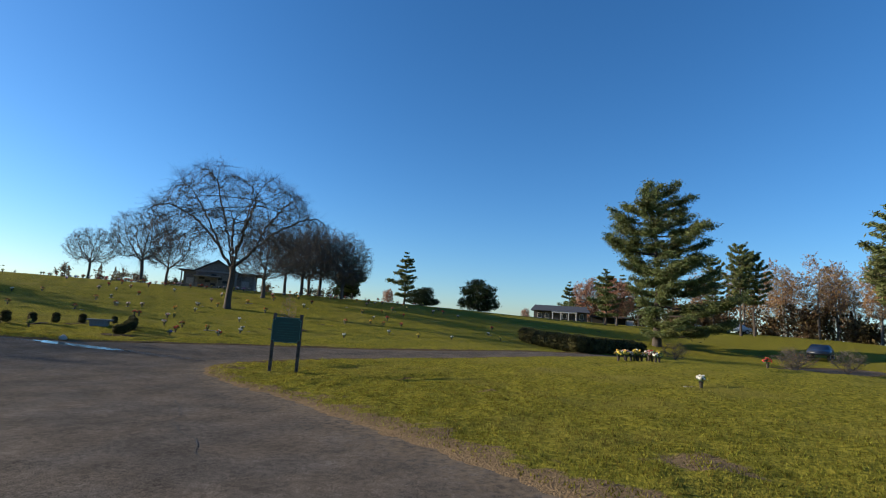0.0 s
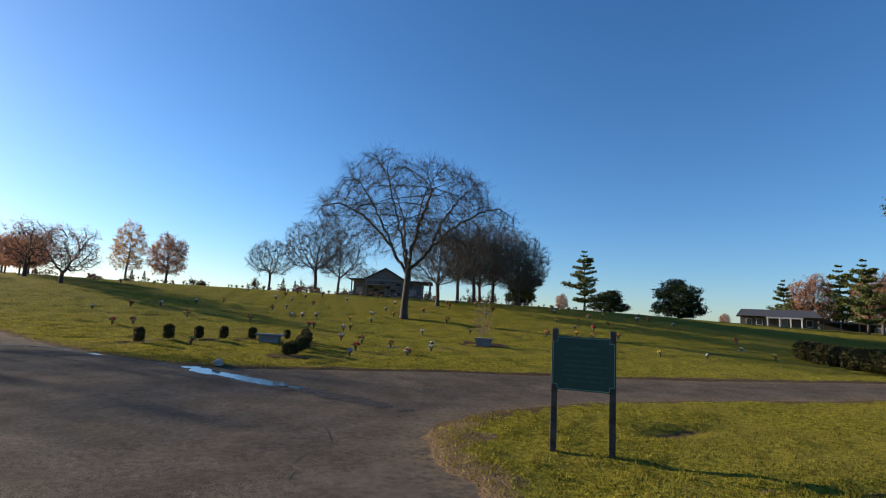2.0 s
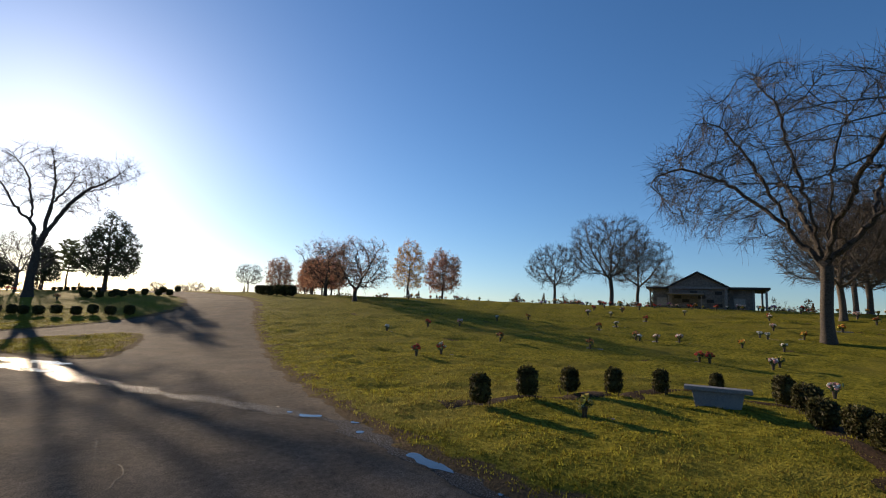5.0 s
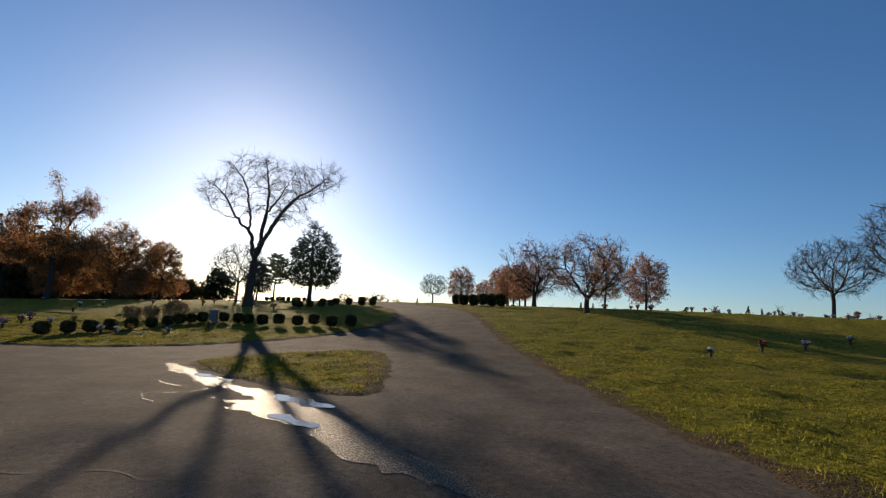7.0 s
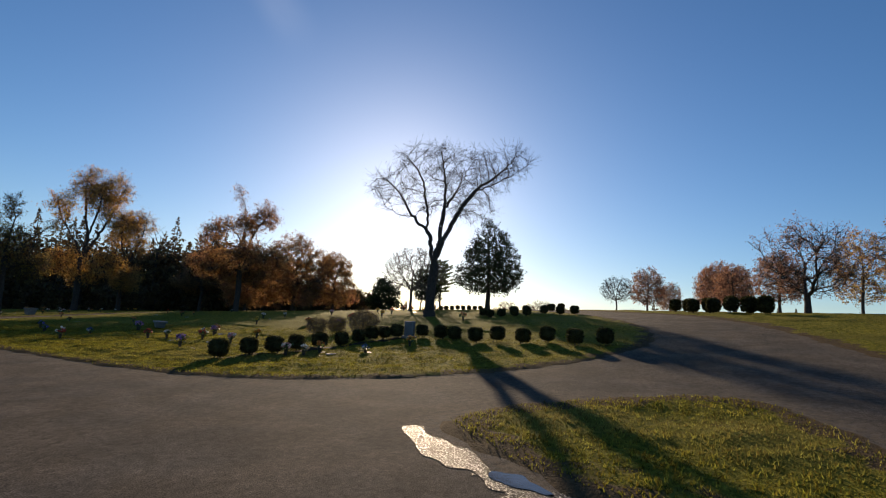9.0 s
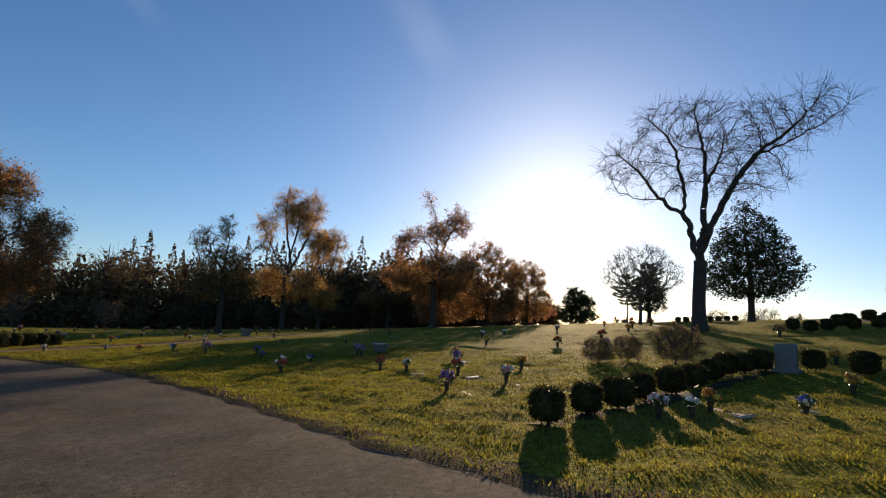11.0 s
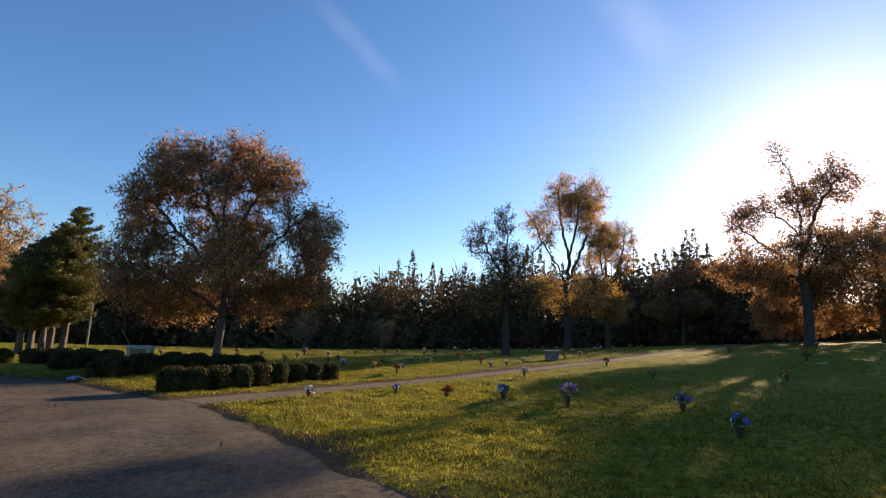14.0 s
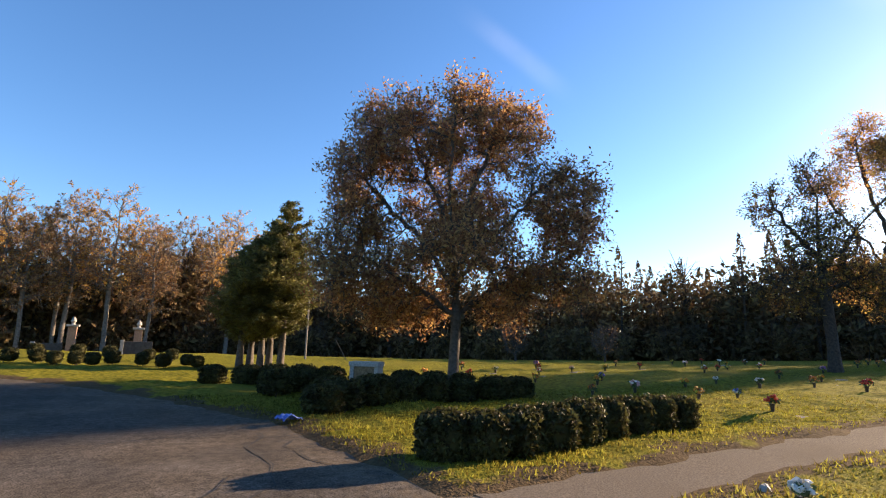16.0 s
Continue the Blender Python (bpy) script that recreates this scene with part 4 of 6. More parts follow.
oak_b = put(broadleaf(32, 12.0, 8.4, 1.9, 0.24, 5.0, BARK_DARK, LEAF_RUST, 26000, 0.075, "oak with sparse rust leaves and a bare top", n=1200, step=0.26, keep_on=0.55, twigs=4600, twig=0.65, jitter=0.15,
                      limbs=[[(0, 0, 4.6), (0.05, 0, 7.0), (-0.15, 0, 9.5), (-0.95, 0, 11.6)], [(0, 0, 5.0), (0.4, 0.1, 6.2), (1.1, 0.2, 8.2), (2.5, 0.2, 10.0)], [(0, 0, 4.4), (-1.6, -0.3, 5.6), (-2.9, -0.4, 6.8), (-3.6, -0.3, 7.6)],
                             [(0.05, 0, 6.2), (-1.0, 0.6, 7.6), (-2.3, 1.0, 8.5)], [(0, 0, 4.0), (1.5, 0.4, 5.0), (3.0, 0.5, 5.3)], [(0, 0, 3.6), (-1.2, 1.4, 4.6), (-2.6, 2.2, 5.0)], [(0, 0, 3.8), (0.6, -1.6, 4.8), (0.9, -2.8, 5.6)]],
                      lobes=[(-0.8, 0, 11.1, 0.5, 0.5, 0.6), (1.7, 0.2, 9.2, 1.2, 1.4, 1.1), (0.2, 0, 8.2, 1.1, 1.5, 1.0), (-2.8, -0.2, 7.0, 0.95, 1.2, 1.0), (-1.9, 0.7, 8.1, 0.9, 1.1, 0.6), (2.4, 0.3, 5.2, 1.4, 1.8, 1.0), (-2.6, 0.6, 4.4, 1.9, 2.0, 1.0), (0.2, -1.6, 5.2, 1.8, 1.5, 1.3), (0.4, 1.2, 3.6, 2.2, 1.8, 0.9)]), -80.3, -12.4, 109)
gold = put(broadleaf(33, 14.0, 7.4, 2.4, 0.25, 5.2, BARK_DARK, LEAF_GOLD, 24000, 0.070, "tall maple with golden orange autumn leaves", n=1000, step=0.28, keep_on=0.6, rise=0.12, twigs=4600, twig=0.7, jitter=0.16,
                     limbs=[[(0, 0, 4.8), (0.1, 0, 7.0), (-0.4, 0.2, 9.5), (-0.7, 0.3, 12.8)], [(0, 0, 5.0), (1.0, 0.3, 7.5), (1.9, 0.5, 10.0), (2.5, 0.5, 12.4)], [(0, 0, 4.8), (-1.1, -0.2, 7.0), (-2.2, -0.4, 8.8), (-2.6, -0.4, 10.2)],
                            [(0, 0, 3.2), (1.5, -0.8, 4.2), (2.8, -1.0, 5.0)], [(0, 0, 3.2), (-1.4, 0.8, 4.1), (-2.4, 1.0, 4.5)], [(0.1, 0, 7.0), (0.6, -1.2, 9.0), (0.8, -1.8, 11.4)]],
                     lobes=[(-0.4, 0.2, 11.9, 1.2, 1.6, 1.7), (1.8, 0.4, 11.8, 1.5, 1.6, 1.6), (0.9, -1.2, 10.4, 1.4, 1.3, 1.5), (-2.2, -0.3, 9.6, 0.9, 1.3, 1.5), (1.9, 0.3, 8.9, 1.2, 1.5, 1.0), (1.8, -0.6, 4.6, 1.6, 1.8, 1.1), (-1.4, 0.7, 4.4, 1.6, 1.6, 1.1), (0.2, 0.4, 3.4, 1.6, 1.8, 0.8)]), -79.2, -27.3, 128)
LEAF_OLIVE = mat("mixed olive and rust oak leaves", (0.10, 0.085, 0.030), (0.24, 0.17, 0.055), 0.75, 0.9, 0, island=0.4, trans=0.45, c3=(0.24, 0.10, 0.04), scale2=0.5, spec=0.2)
dark_oak = put(broadleaf(34, 8.8, 4.6, 1.5, 0.2, 6.8, BARK_DARK, LEAF_OLIVE, 9500, 0.062, "narrow oak with thin olive and rust leaves beside the path", n=900, step=0.22, keep_on=0.5, rise=0.12, twigs=3400, twig=0.5,
                         limbs=[[(0, 0, 3.8), (1.0, 0, 5.2), (2.0, 0, 6.4), (2.8, 0, 7.3)], [(0, 0, 4.2), (-0.8, 0.2, 5.4), (-1.6, 0.3, 7.0)], [(0, 0, 3.0), (1.2, 0.5, 3.6), (2.2, 0.6, 4.0)], [(0, 0, 2.8), (-1.2, -0.5, 3.4), (-2.1, -0.6, 3.6)]],
                         lobes=[(-0.2, 0, 7.5, 0.55, 0.7, 1.2), (-1.5, 0.2, 6.5, 0.7, 0.9, 1.1), (0, 0, 4.9, 1.4, 1.5, 1.4), (1.3, 0.3, 3.4, 1.3, 1.4, 0.9), (2.4, 0, 6.8, 0.55, 0.6, 0.7), (-1.2, -0.2, 3.2, 1.2, 1.4, 1.0)]), -68.4, -23.9, 135)
oak_c = put(broadleaf(36, 9.6, 7.8, 0.9, 0.22, 4.0, BARK_DARK, LEAF_RUST, 30000, 0.085, "full oak in copper leaf at the end of the tree row", n=1300, step=0.26, widest=0.42, shell=0.5, lumps=0.22, top_power=0.45, hem=0.7, keep_on=0.5, twigs=4200, twig=0.6, jitter=0.15), -89.4, -10.4, 110, 0.96, 0.9)
for x, y, s, rz, src in ((-85.0, -27.4, 0.78, 70, gold), (-102.9, -28.9, 0.9, 150, oak_b), (-108.8, -27.4, 0.8, 220, oak_b), (-86.5, -14.5, 0.66, 40, oak_c), (-95.3, -7.7, 0.76, 20, oak_c),
                         (-114.0, -24.0, 0.75, 30, oak_b), (-122.0, -20.0, 0.7, 90, oak_b), (-100.0, -18.5, 0.7, 200, oak_c), (-106.0, -12.0, 0.6, 10, gold)):
    again(src, x, y, rz, s)
pale = put(broadleaf(35, 3.2, 2.6, 0.4, 0.07, 0.5, BARK, LEAF_RUST, 260, 0.05, "small bare ornamental tree before the wood", n=400, step=0.14, widest=0.7, rise=0.2, twigs=800, twig=0.3, twig_r=0.012), -67.2, -46.0, 0)
again(pale, -73.3, -43.1, 90, 0.95)

# evergreens
put(white_pine(41, 17.7, 16.0, 0.42, NEEDLE, BARK_DARK, "broad white pine with layered green boughs", clear=0.07, whorls=15, cards=90000, size=0.165, pad=1.7,
               profile=((0, 0.9), (0.12, 0.95), (0.3, 1.0), (0.45, 0.72), (0.6, 0.76), (0.75, 0.62), (0.88, 0.42), (0.95, 0.28), (1, 0.08)), profile_b=((0, 0.15), (0.2, 0.25), (0.38, 0.42), (0.5, 0.55), (0.62, 0.82), (0.72, 0.80), (0.82, 0.44), (0.93, 0.26), (1, 0.06))), 6.9, 63.4, -8)
pine = put(white_pine(42, 14.0, 7.6, 0.28, NEEDLE, BARK_DARK, "tall pine with open green boughs", clear=0.38, whorls=10, cards=15000, size=0.2, profile=((0, 0.6), (0.3, 1.0), (0.7, 0.8), (1, 0.15))), 24.8, 52.6, 0)
for x, y, s, rz in ((-100.8, 2.4, 0.40, 60), (-102.8, 4.8, 0.5, 160), (12.0, 130.0, 0.8, 170)):
    again(pine, x, y, rz, s)
for x, y, s, rz, sz in ((21.2, 85.7, 0.62, 40, 0.98), (23.5, 87.5, 0.6, 140, 0.9), (18.6, 90.0, 0.55, 230, 0.85)):
    again(pine, x, y, rz, s, sz)
cedar = put(conifer(43, 5.9, 5.4, 0.12, CEDAR, BARK, "clump of red cedars with bare lower trunks", clear=0.18, tiers=34, cards=85000, size=0.085, wide=0.2, open_=0.55, droop=-0.10, power=0.74, trunks=5), -48.2, -29.9, 0)
spruce = put(conifer(46, 9.0, 7.2, 0.16, NEEDLE, BARK_DARK, "open conical evergreen beyond the lawn", clear=0.10, tiers=15, cards=12000, size=0.13, open_=0.6, droop=0.1, power=0.8), -30.0, 84.0, 20)
for x, y, s, rz in ((-3.9, 136.0, 1.25, 90), (5.2, 135.0, 1.6, 10), (8.4, 133.5, 1.5, 200), (-33.4, 71.0, 0.75, 140), (2.6, 88.0, 1.0, 30)):
    again(spruce, x, y, rz, s)
holly = put(broadleaf(44, 8.2, 6.4, 1.5, 0.2, 6.4, BARK_DARK, LEAF_DARK, 13000, 0.09, "dense dark evergreen oak with a conical crown", n=1500, step=0.24, widest=0.2, shell=0.4, lumps=0.14, top_power=0.9, hem=0.6, twigs=5000, twig=0.45), -78.7, 10.8, 0)
round_green = put(broadleaf(45, 8.2, 7.0, 0.3, 0.2, 4.0, BARK_DARK, LEAF_DARK, 17000, 0.13, "dark rounded evergreen beyond the lawn", "evergreens", n=1000, step=0.3, lobes=[(0, 0, 1.8, 3.3, 3.3, 1.7), (-0.4, 0.3, 4.2, 2.7, 2.7, 2.0), (0.5, -0.2, 6.2, 1.6, 1.6, 1.3), (1.4, 0.6, 4.6, 1.5, 1.5, 1.4)], twigs=3200, twig=0.5, jitter=0.16), -35.2, 72.7, 30, 0.62, 0.6)
for x, y, s, rz, sz in ((-25.4, 80.0, 0.85, 90, 0.40), (-17.6, 86.3, 1.05, 160, 0.72), (-110.2, -4.4, 0.85, 10, 0.66)):
    again(round_green, x, y, rz, s, sz)
again(holly, -88.0, 4.6, 80, 0.5, 0.6)


def woods(name, seed, places, label, leaf, bark, low, high, cards, size, crown_low=0.25, conifers=0.0, body=0):
    """A far stand of trees as one object: stems, limbs and many leaf sprays."""
    rs = np.random.RandomState(seed)
    segs, cs, big = [], [], []
    for x, y in places:
        z, ht = float(heights(x, y)), rs.uniform(low, high)
        r = ht * 0.012
        n = int(cards * rs.uniform(0.6, 1.2))
        if rs.uniform() < conifers:
            ht *= 1.12
            u = 1 - rs.uniform(0, 1, n) ** 0.85
            a = rs.uniform(0, 6.28, n)
            wide = ht * 0.21 * (1 - u) * (0.55 + 0.45 * rs.uniform(0, 1, n)) * (1 + 0.25 * np.sin(u * 40)) + 0.05
            cs.append(np.stack([x + wide * np.cos(a), y + wide * np.sin(a), z + ht * (0.05 + 0.95 * u)], -1))
        else:
            lobes = rs.normal(size=(9, 3)) * np.array([0.13, 0.13, 0.15]) * ht + np.array([x, y, z + ht * (crown_low + 0.36)])
            c = lobes[rs.randint(0, 9, n)] + rs.normal(size=(n, 3)) * np.array([0.06, 0.06, 0.065]) * ht
            cs.append(c[c[:, 2] > z + 0.2])
            for _ in range(12):
                f = rs.uniform(0.3, 0.85)
                a = rs.uniform(0, 6.28)
                p = np.array([x, y, z + ht * f])
                q = p + np.array([math.cos(a), math.sin(a), rs.uniform(0.7, 1.5)]) * ht * rs.uniform(0.1, 0.2)
                segs.append((p, q, r * 0.4, 0.012))
                segs.append((p + (q - p) * 0.5, p + (q - p) * 0.5 + rs.normal(size=3) * ht * 0.07 + np.array([0, 0, ht * 0.06]), r * 0.22, 0.01))
        segs.append((np.array([x, y, z - 0.5]), np.array([x + rs.normal() * 0.3, y + rs.normal() * 0.3, z + ht * 0.9]), r * 1.3, r * 0.25))
        if body:
            big.append(np.stack([x + rs.normal(size=body) * 0.16 * ht, y + rs.normal(size=body) * 0.16 * ht, z + 0.2 + ht * 0.74 * rs.uniform(0, 1, body)], -1))
    ob = new(name, None)
    part("branchwork", mesh_of("branchwork", *tubes(segs), bark), bark, ob)
    part("crown", mesh_of("crown", *leaf_cards(rs, np.concatenate(cs), size), leaf), leaf, ob)
    if body:
        part("undergrowth", mesh_of("undergrowth", *leaf_cards(rs, np.concatenate(big), size * 1.7), leaf), leaf, ob)
    return tagged(ob, label, "woods", kind="stuff")


def arc(seed, cx, cy, r0, r1, yaw0, yaw1, n):
    rs = np.random.RandomState(seed)
    a, r = np.radians(rs.uniform(yaw0, yaw1, n)), rs.uniform(r0, r1, n)
    return [(cx - math.sin(t) * q, cy + math.cos(t) * q) for t, q in zip(a, r)]


woods("woodland", 51, arc(1, -45, -8, 66, 96, 103, 200, 260), "dark autumn wood along the far edge of the lawn", WOODS, BARK_DARK, 10.0, 13.6, 620, 0.22, 0.10, 0.3, 400)
woods("woodland", 59, arc(8, -45, -8, 94, 108, 100, 205, 130), "depth of the dark wood behind its edge", WOODS, BARK_DARK, 6.5, 8.0, 200, 0.36, 0.0, 0.0, 170)
woods("woodland", 56, arc(6, -45, -8, 62, 74, 104, 222, 260), "scrub along the edge of the wood", WOODS, BARK_DARK, 2.8, 5.0, 220, 0.17, 0.0, 0.1, 110)
rb = np.random.RandomState(15)
woods("woodland", 57, [(rb.uniform(-126, -103), rb.uniform(-27, -8)) for _ in range(55)], "low scrub under the oaks", WOODS, BARK_DARK, 3.0, 4.6, 320, 0.2, 0.0, 0.1, 140)
woods("woodland", 54, arc(4, 0, 5, 90, 125, -42, -8, 60), "dark understorey along the far wood", WOODS, BARK_DARK, 4, 8, 600, 0.2, 0.0, 0.3, 150)
woods("woodland", 58, arc(7, 0, 5, 128, 152, -13, 0.5, 26), "dark trees behind the far house", WOODS, BARK_DARK, 5, 9, 420, 0.22, 0.05, 0.35, 120)
woods("woodland", 55, arc(5, -30, 10, 150, 190, 20, 105, 60), "low far trees on the horizon", WOODS, BARK, 4, 7, 400, 0.25, 0.1, 0.2, 60)
# tall thin woodland trees, part bare, behind the entrance and beyond the far lawn
LEAF_COPPER = mat("thin copper woodland leaves", (0.20, 0.115, 0.058), (0.40, 0.24, 0.125), 0.8, 0.3, 0, island=0.45, trans=0.4, c3=(0.17, 0.15, 0.07), scale2=0.2, spec=0.2)
GREYWOOD = mat("grey woodland bark", (0.09, 0.078, 0.065), (0.20, 0.175, 0.15), 0.95, 6.0, 0)
tall_a = broadleaf(81, 15.5, 7.0, 4.0, 0.20, 10.0, GREYWOOD, LEAF_COPPER, 6500, 0.115, "tall thin copper-leaved tree at the edge of the wood", "woodland trees", n=330, step=0.5, widest=0.45, lumps=0.2, rise=0.25, twigs=700, twig=0.9, twig_r=0.016, tip=0.02)
tall_b = broadleaf(82, 14.5, 6.4, 4.5, 0.18, 9.0, GREYWOOD, LEAF_GOLD, 3000, 0.105, "tall half-bare woodland tree with pale bark", "woodland trees", n=330, step=0.5, widest=0.5, lumps=0.25, rise=0.3, twigs=800, twig=0.9, twig_r=0.016, tip=0.02)
spots = arc(2, -45, -8, 60, 82, 176, 226, 46) + arc(3, 0, 5, 92, 130, -40, -8, 28)
rt = np.random.RandomState(9)
for k, (x, y) in enumerate(spots):
    src = tall_a if rt.uniform() < 0.6 else tall_b
    s = rt.uniform(0.85, 1.2) * (0.98 if k < 46 else 0.85)
    if k < 2:
        put((tall_a, tall_b)[k], x, y, 0, s)
    else:
        again(src, x, y, rt.uniform(0, 360), s)

# ---------------- water on the drive ----------------
STREAM = [(-41.8, 9.4), (-40.2, 10.25), (-39.1, 11.0), (-37.9, 11.95), (-36.8, 12.7), (-35.6, 13.2), (-34.2, 13.8), (-32.8, 14.45), (-31.2, 15.4), (-30.0, 16.2), (-28.8, 17.1), (-27.5, 17.75), (-25.1, 18.05), (-23.8, 18.25), (-22.4, 18.75), (-20.6, 18.9), (-19.2, 18.8), (-17.8, 18.9), (-16.2, 19.0), (-14.9, 19.1)]
TRICKLES = [[(-39.4, 9.8), (-39.0, 10.1), (-38.7, 10.4)], [(-37.9, 10.0), (-38.0, 10.3), (-38.1, 10.7), (-38.4, 11.0)], [(-37.9, 10.0), (-37.5, 10.15), (-37.2, 10.4)]]
FILMS = [(-38.8, 11.2, 1.4, 0.18, 40), (-36.2, 12.6, 1.5, 0.48, 40), (-34.0, 13.7, 1.1, 0.28, 25), (-19.8, 18.75, 2.9, 0.45, 1), (-16.0, 19.05, 1.7, 0.3, 4)]
POOLS = [(-36.9, 12.95, 0.65, 0.14, 41), (-35.6, 12.75, 0.5, 0.10, 40), (-39.7, 10.85, 0.4, 0.05, 43), (-20.9, 18.75, 1.1, 0.26, -4), (-18.9, 18.8, 1.5, 0.27, 4), (-24.6, 18.15, 0.9, 0.07, 10), (-28.3, 17.35, 0.5, 0.05, 35)]


def pool_distance(x, y, pools):
    d = np.full(np.shape(x), 9.0)
    for cx, cy, a, b, rz in pools:
        c, s = math.cos(radians(rz)), math.sin(radians(rz))
        u, v = (x - cx) * c + (y - cy) * s, -(x - cx) * s + (y - cy) * c
        d = np.minimum(d, (np.hypot(u / a, v / b) - 1) * b)
    return d + 0.07 * waves(x, y, 1.1, 23) + 0.035 * waves(x, y, 0.45, 24)


def film_distance(x, y):
    d = line_distance(x, y, STREAM, 0.19) + 0.08 * waves(x, y, 1.4, 21) + 0.04 * waves(x, y, 0.5, 22)
    for t in TRICKLES:
        d = np.minimum(d, line_distance(x, y, t, 0.022) + 0.014 * waves(x, y, 0.3, 25))
    return np.minimum(d, pool_distance(x, y, FILMS))


sheet("water", film_distance, 0.006, 0.06, -44, -14, 7.5, 19.9, DAMP, "thin glittering film of water over rough asphalt", "wet asphalt")
sheet("water", lambda x, y: pool_distance(x, y, POOLS), 0.011, 0.06, -44, -14, 7.5, 19.9, WATER, "shallow puddles of clear water", "puddle")

# ---------------- cracks ----------------
TARLINE = mat("old crack in asphalt", (0.012, 0.011, 0.010), (0.028, 0.026, 0.024), 0.9, 20.0, 0)


def crack(seed, x, y, yaw, length):
    rs = np.random.RandomState(seed)
    p, a, pts = np.array([x, y]), radians(yaw), []
    for _ in range(int(length / 0.18)):
        pts.append(p.copy())
        a += rs.normal() * 0.35
        a += (radians(yaw) - a) * 0.2
        p = p + 0.18 * np.array([-math.sin(a), math.cos(a)])
    pts = np.array(pts)
    t = np.gradient(pts, axis=0)
    n = np.stack([-t[:, 1], t[:, 0]], -1) / np.linalg.norm(t, axis=1, keepdims=True)
    w = (0.003 + 0.009 * rs.uniform(0, 1, len(pts)))[:, None]
    l, r = pts + n * w, pts - n * w
    v = np.concatenate([np.c_[l, heights(l[:, 0], l[:, 1]) + 0.007], np.c_[r, heights(r[:, 0], r[:, 1]) + 0.007]])
    m = len(pts)
    f = [(k, k + 1, m + k + 1, m + k) for k in range(m - 1)]
    tagged(new("crack", mesh_of("crack", v.tolist(), f, TARLINE)), "thin dark crack across the asphalt", "crack", kind="structure")


for k, (x, y, yaw, ln) in enumerate(((-47.3, -14.0, 175, 5), (-46.2, -13.0, 160, 4), (-48.2, -6.0, 190, 6), (-46.0, -18.0, 120, 3), (-12.5, 14.6, 60, 4), (-16.5, 16.0, 80, 5), (-10.0, 13.0, 95, 3.5),
                                     (-34.5, 9.6, 100, 4), (-36.0, 8.4, 60, 3), (-33.0, 12.2, 150, 3), (-48.6, -16.5, 200, 3), (-6.0, 9.5, 60, 5), (-23.5, 14.0, 85, 5))):
    crack(60 + k, x, y, yaw, ln)

# ---------------- shrubs and hedges ----------------
STEM = mat("shrub stems", (0.03, 0.022, 0.016), (0.07, 0.055, 0.04), 0.9, 20, 0)
MULCH = mat("bark mulch", (0.018, 0.011, 0.006), (0.070, 0.044, 0.026), 0.95, 24, 1.0, 45, spec=0.1)


def shrub(seed, w, d, h, n=1500, size=0.045, label="", name="shrub", group="clipped shrubs", lumps=6, stem=0.12, leaf=None):
    """A clipped leafy shrub: short stems, a dense inner mass and leaf sprays on its lumpy surface."""
    rs = np.random.RandomState(seed)
    ob = new(name)
    tagged(ob, label, "shrub", group)
    bm = bmesh.new()
    bmesh.ops.create_icosphere(bm, subdivisions=3, radius=1)
    dirs = rs.normal(size=(lumps, 3))
    dirs /= np.linalg.norm(dirs, axis=1, keepdims=True)
    pts = []
    for v in bm.verts:
        q = np.array(v.co)
        k = 1 + 0.10 * float(np.max(dirs @ q)) + 0.05 * noise.noise(Vector(q * 3 + seed)) - 0.05
        sq = np.sign(q) * np.abs(q) ** 0.72
        p = sq * k * np.array([w / 2, d / 2, (h - stem) / 2]) + np.array([0, 0, stem + (h - stem) / 2])
        pts.append(p)
        v.co = Vector(p * np.array([0.9, 0.9, 1]) - np.array([0, 0, 0.04 * h]))
    lf = leaf or LEAF_BOX
    part("foliage", bm, lf, ob, smooth=True)
    pts = np.array(pts)
    c = pts[rs.randint(0, len(pts), n)] + rs.normal(size=(n, 3)) * size * 0.55
    c[:, 2] = np.maximum(c[:, 2], 0.03)
    tagged(part("leaf_sprays", mesh_of("leaf_sprays", *leaf_cards(rs, c, size), lf), lf, ob), kind="stuff")
    rs = np.random.RandomState(seed + 7)
    segs = [(np.array([x, y, -0.08]), np.array([x * 1.5, y * 1.5, stem + 0.15 * h]), 0.014, 0.01) for x, y in rs.normal(size=(4, 2)) * 0.16 * w]
    tagged(part("stemwork", mesh_of("stemwork", *tubes(segs), STEM), STEM, ob), kind="stuff")
    return ob


column = shrub(1, 0.31, 0.31, 0.58, 1100, 0.034, "small clipped upright boxwood in a mulched bed")
col_spots = [(-27.6, 20.4, 1.0), (-27.6, 21.5, 1.05), (-28.0, 23.0, 1.0), (-27.6, 23.9, 1.0), (-27.4, 25.2, 0.95), (-27.2, 27.0, 0.8), (-25.5, 26.6, 1.1)]
put(column, *col_spots[0][:2])
for k, (x, y, s) in enumerate(col_spots[1:]):
    again(column, x, y, 60 * k + 20, s)
fat = put(shrub(2, 0.43, 0.41, 0.56, 1700, 0.036, "rounded boxwood at the end of the bed"), -24.8, 26.0)
for k, (x, y, s) in enumerate(((-24.2, 25.2, 0.95), (-23.5, 24.7, 0.9), (-22.9, 24.0, 0.95), (-22.4, 23.2, 0.9), (-22.0, 22.6, 0.85))):
    again(fat, x, y, 70 * k, s)
ball = put(shrub(3, 0.44, 0.44, 0.53, 1500, 0.032, "clipped ball shrub in a row on the lawn"), -48.1, 3.3)
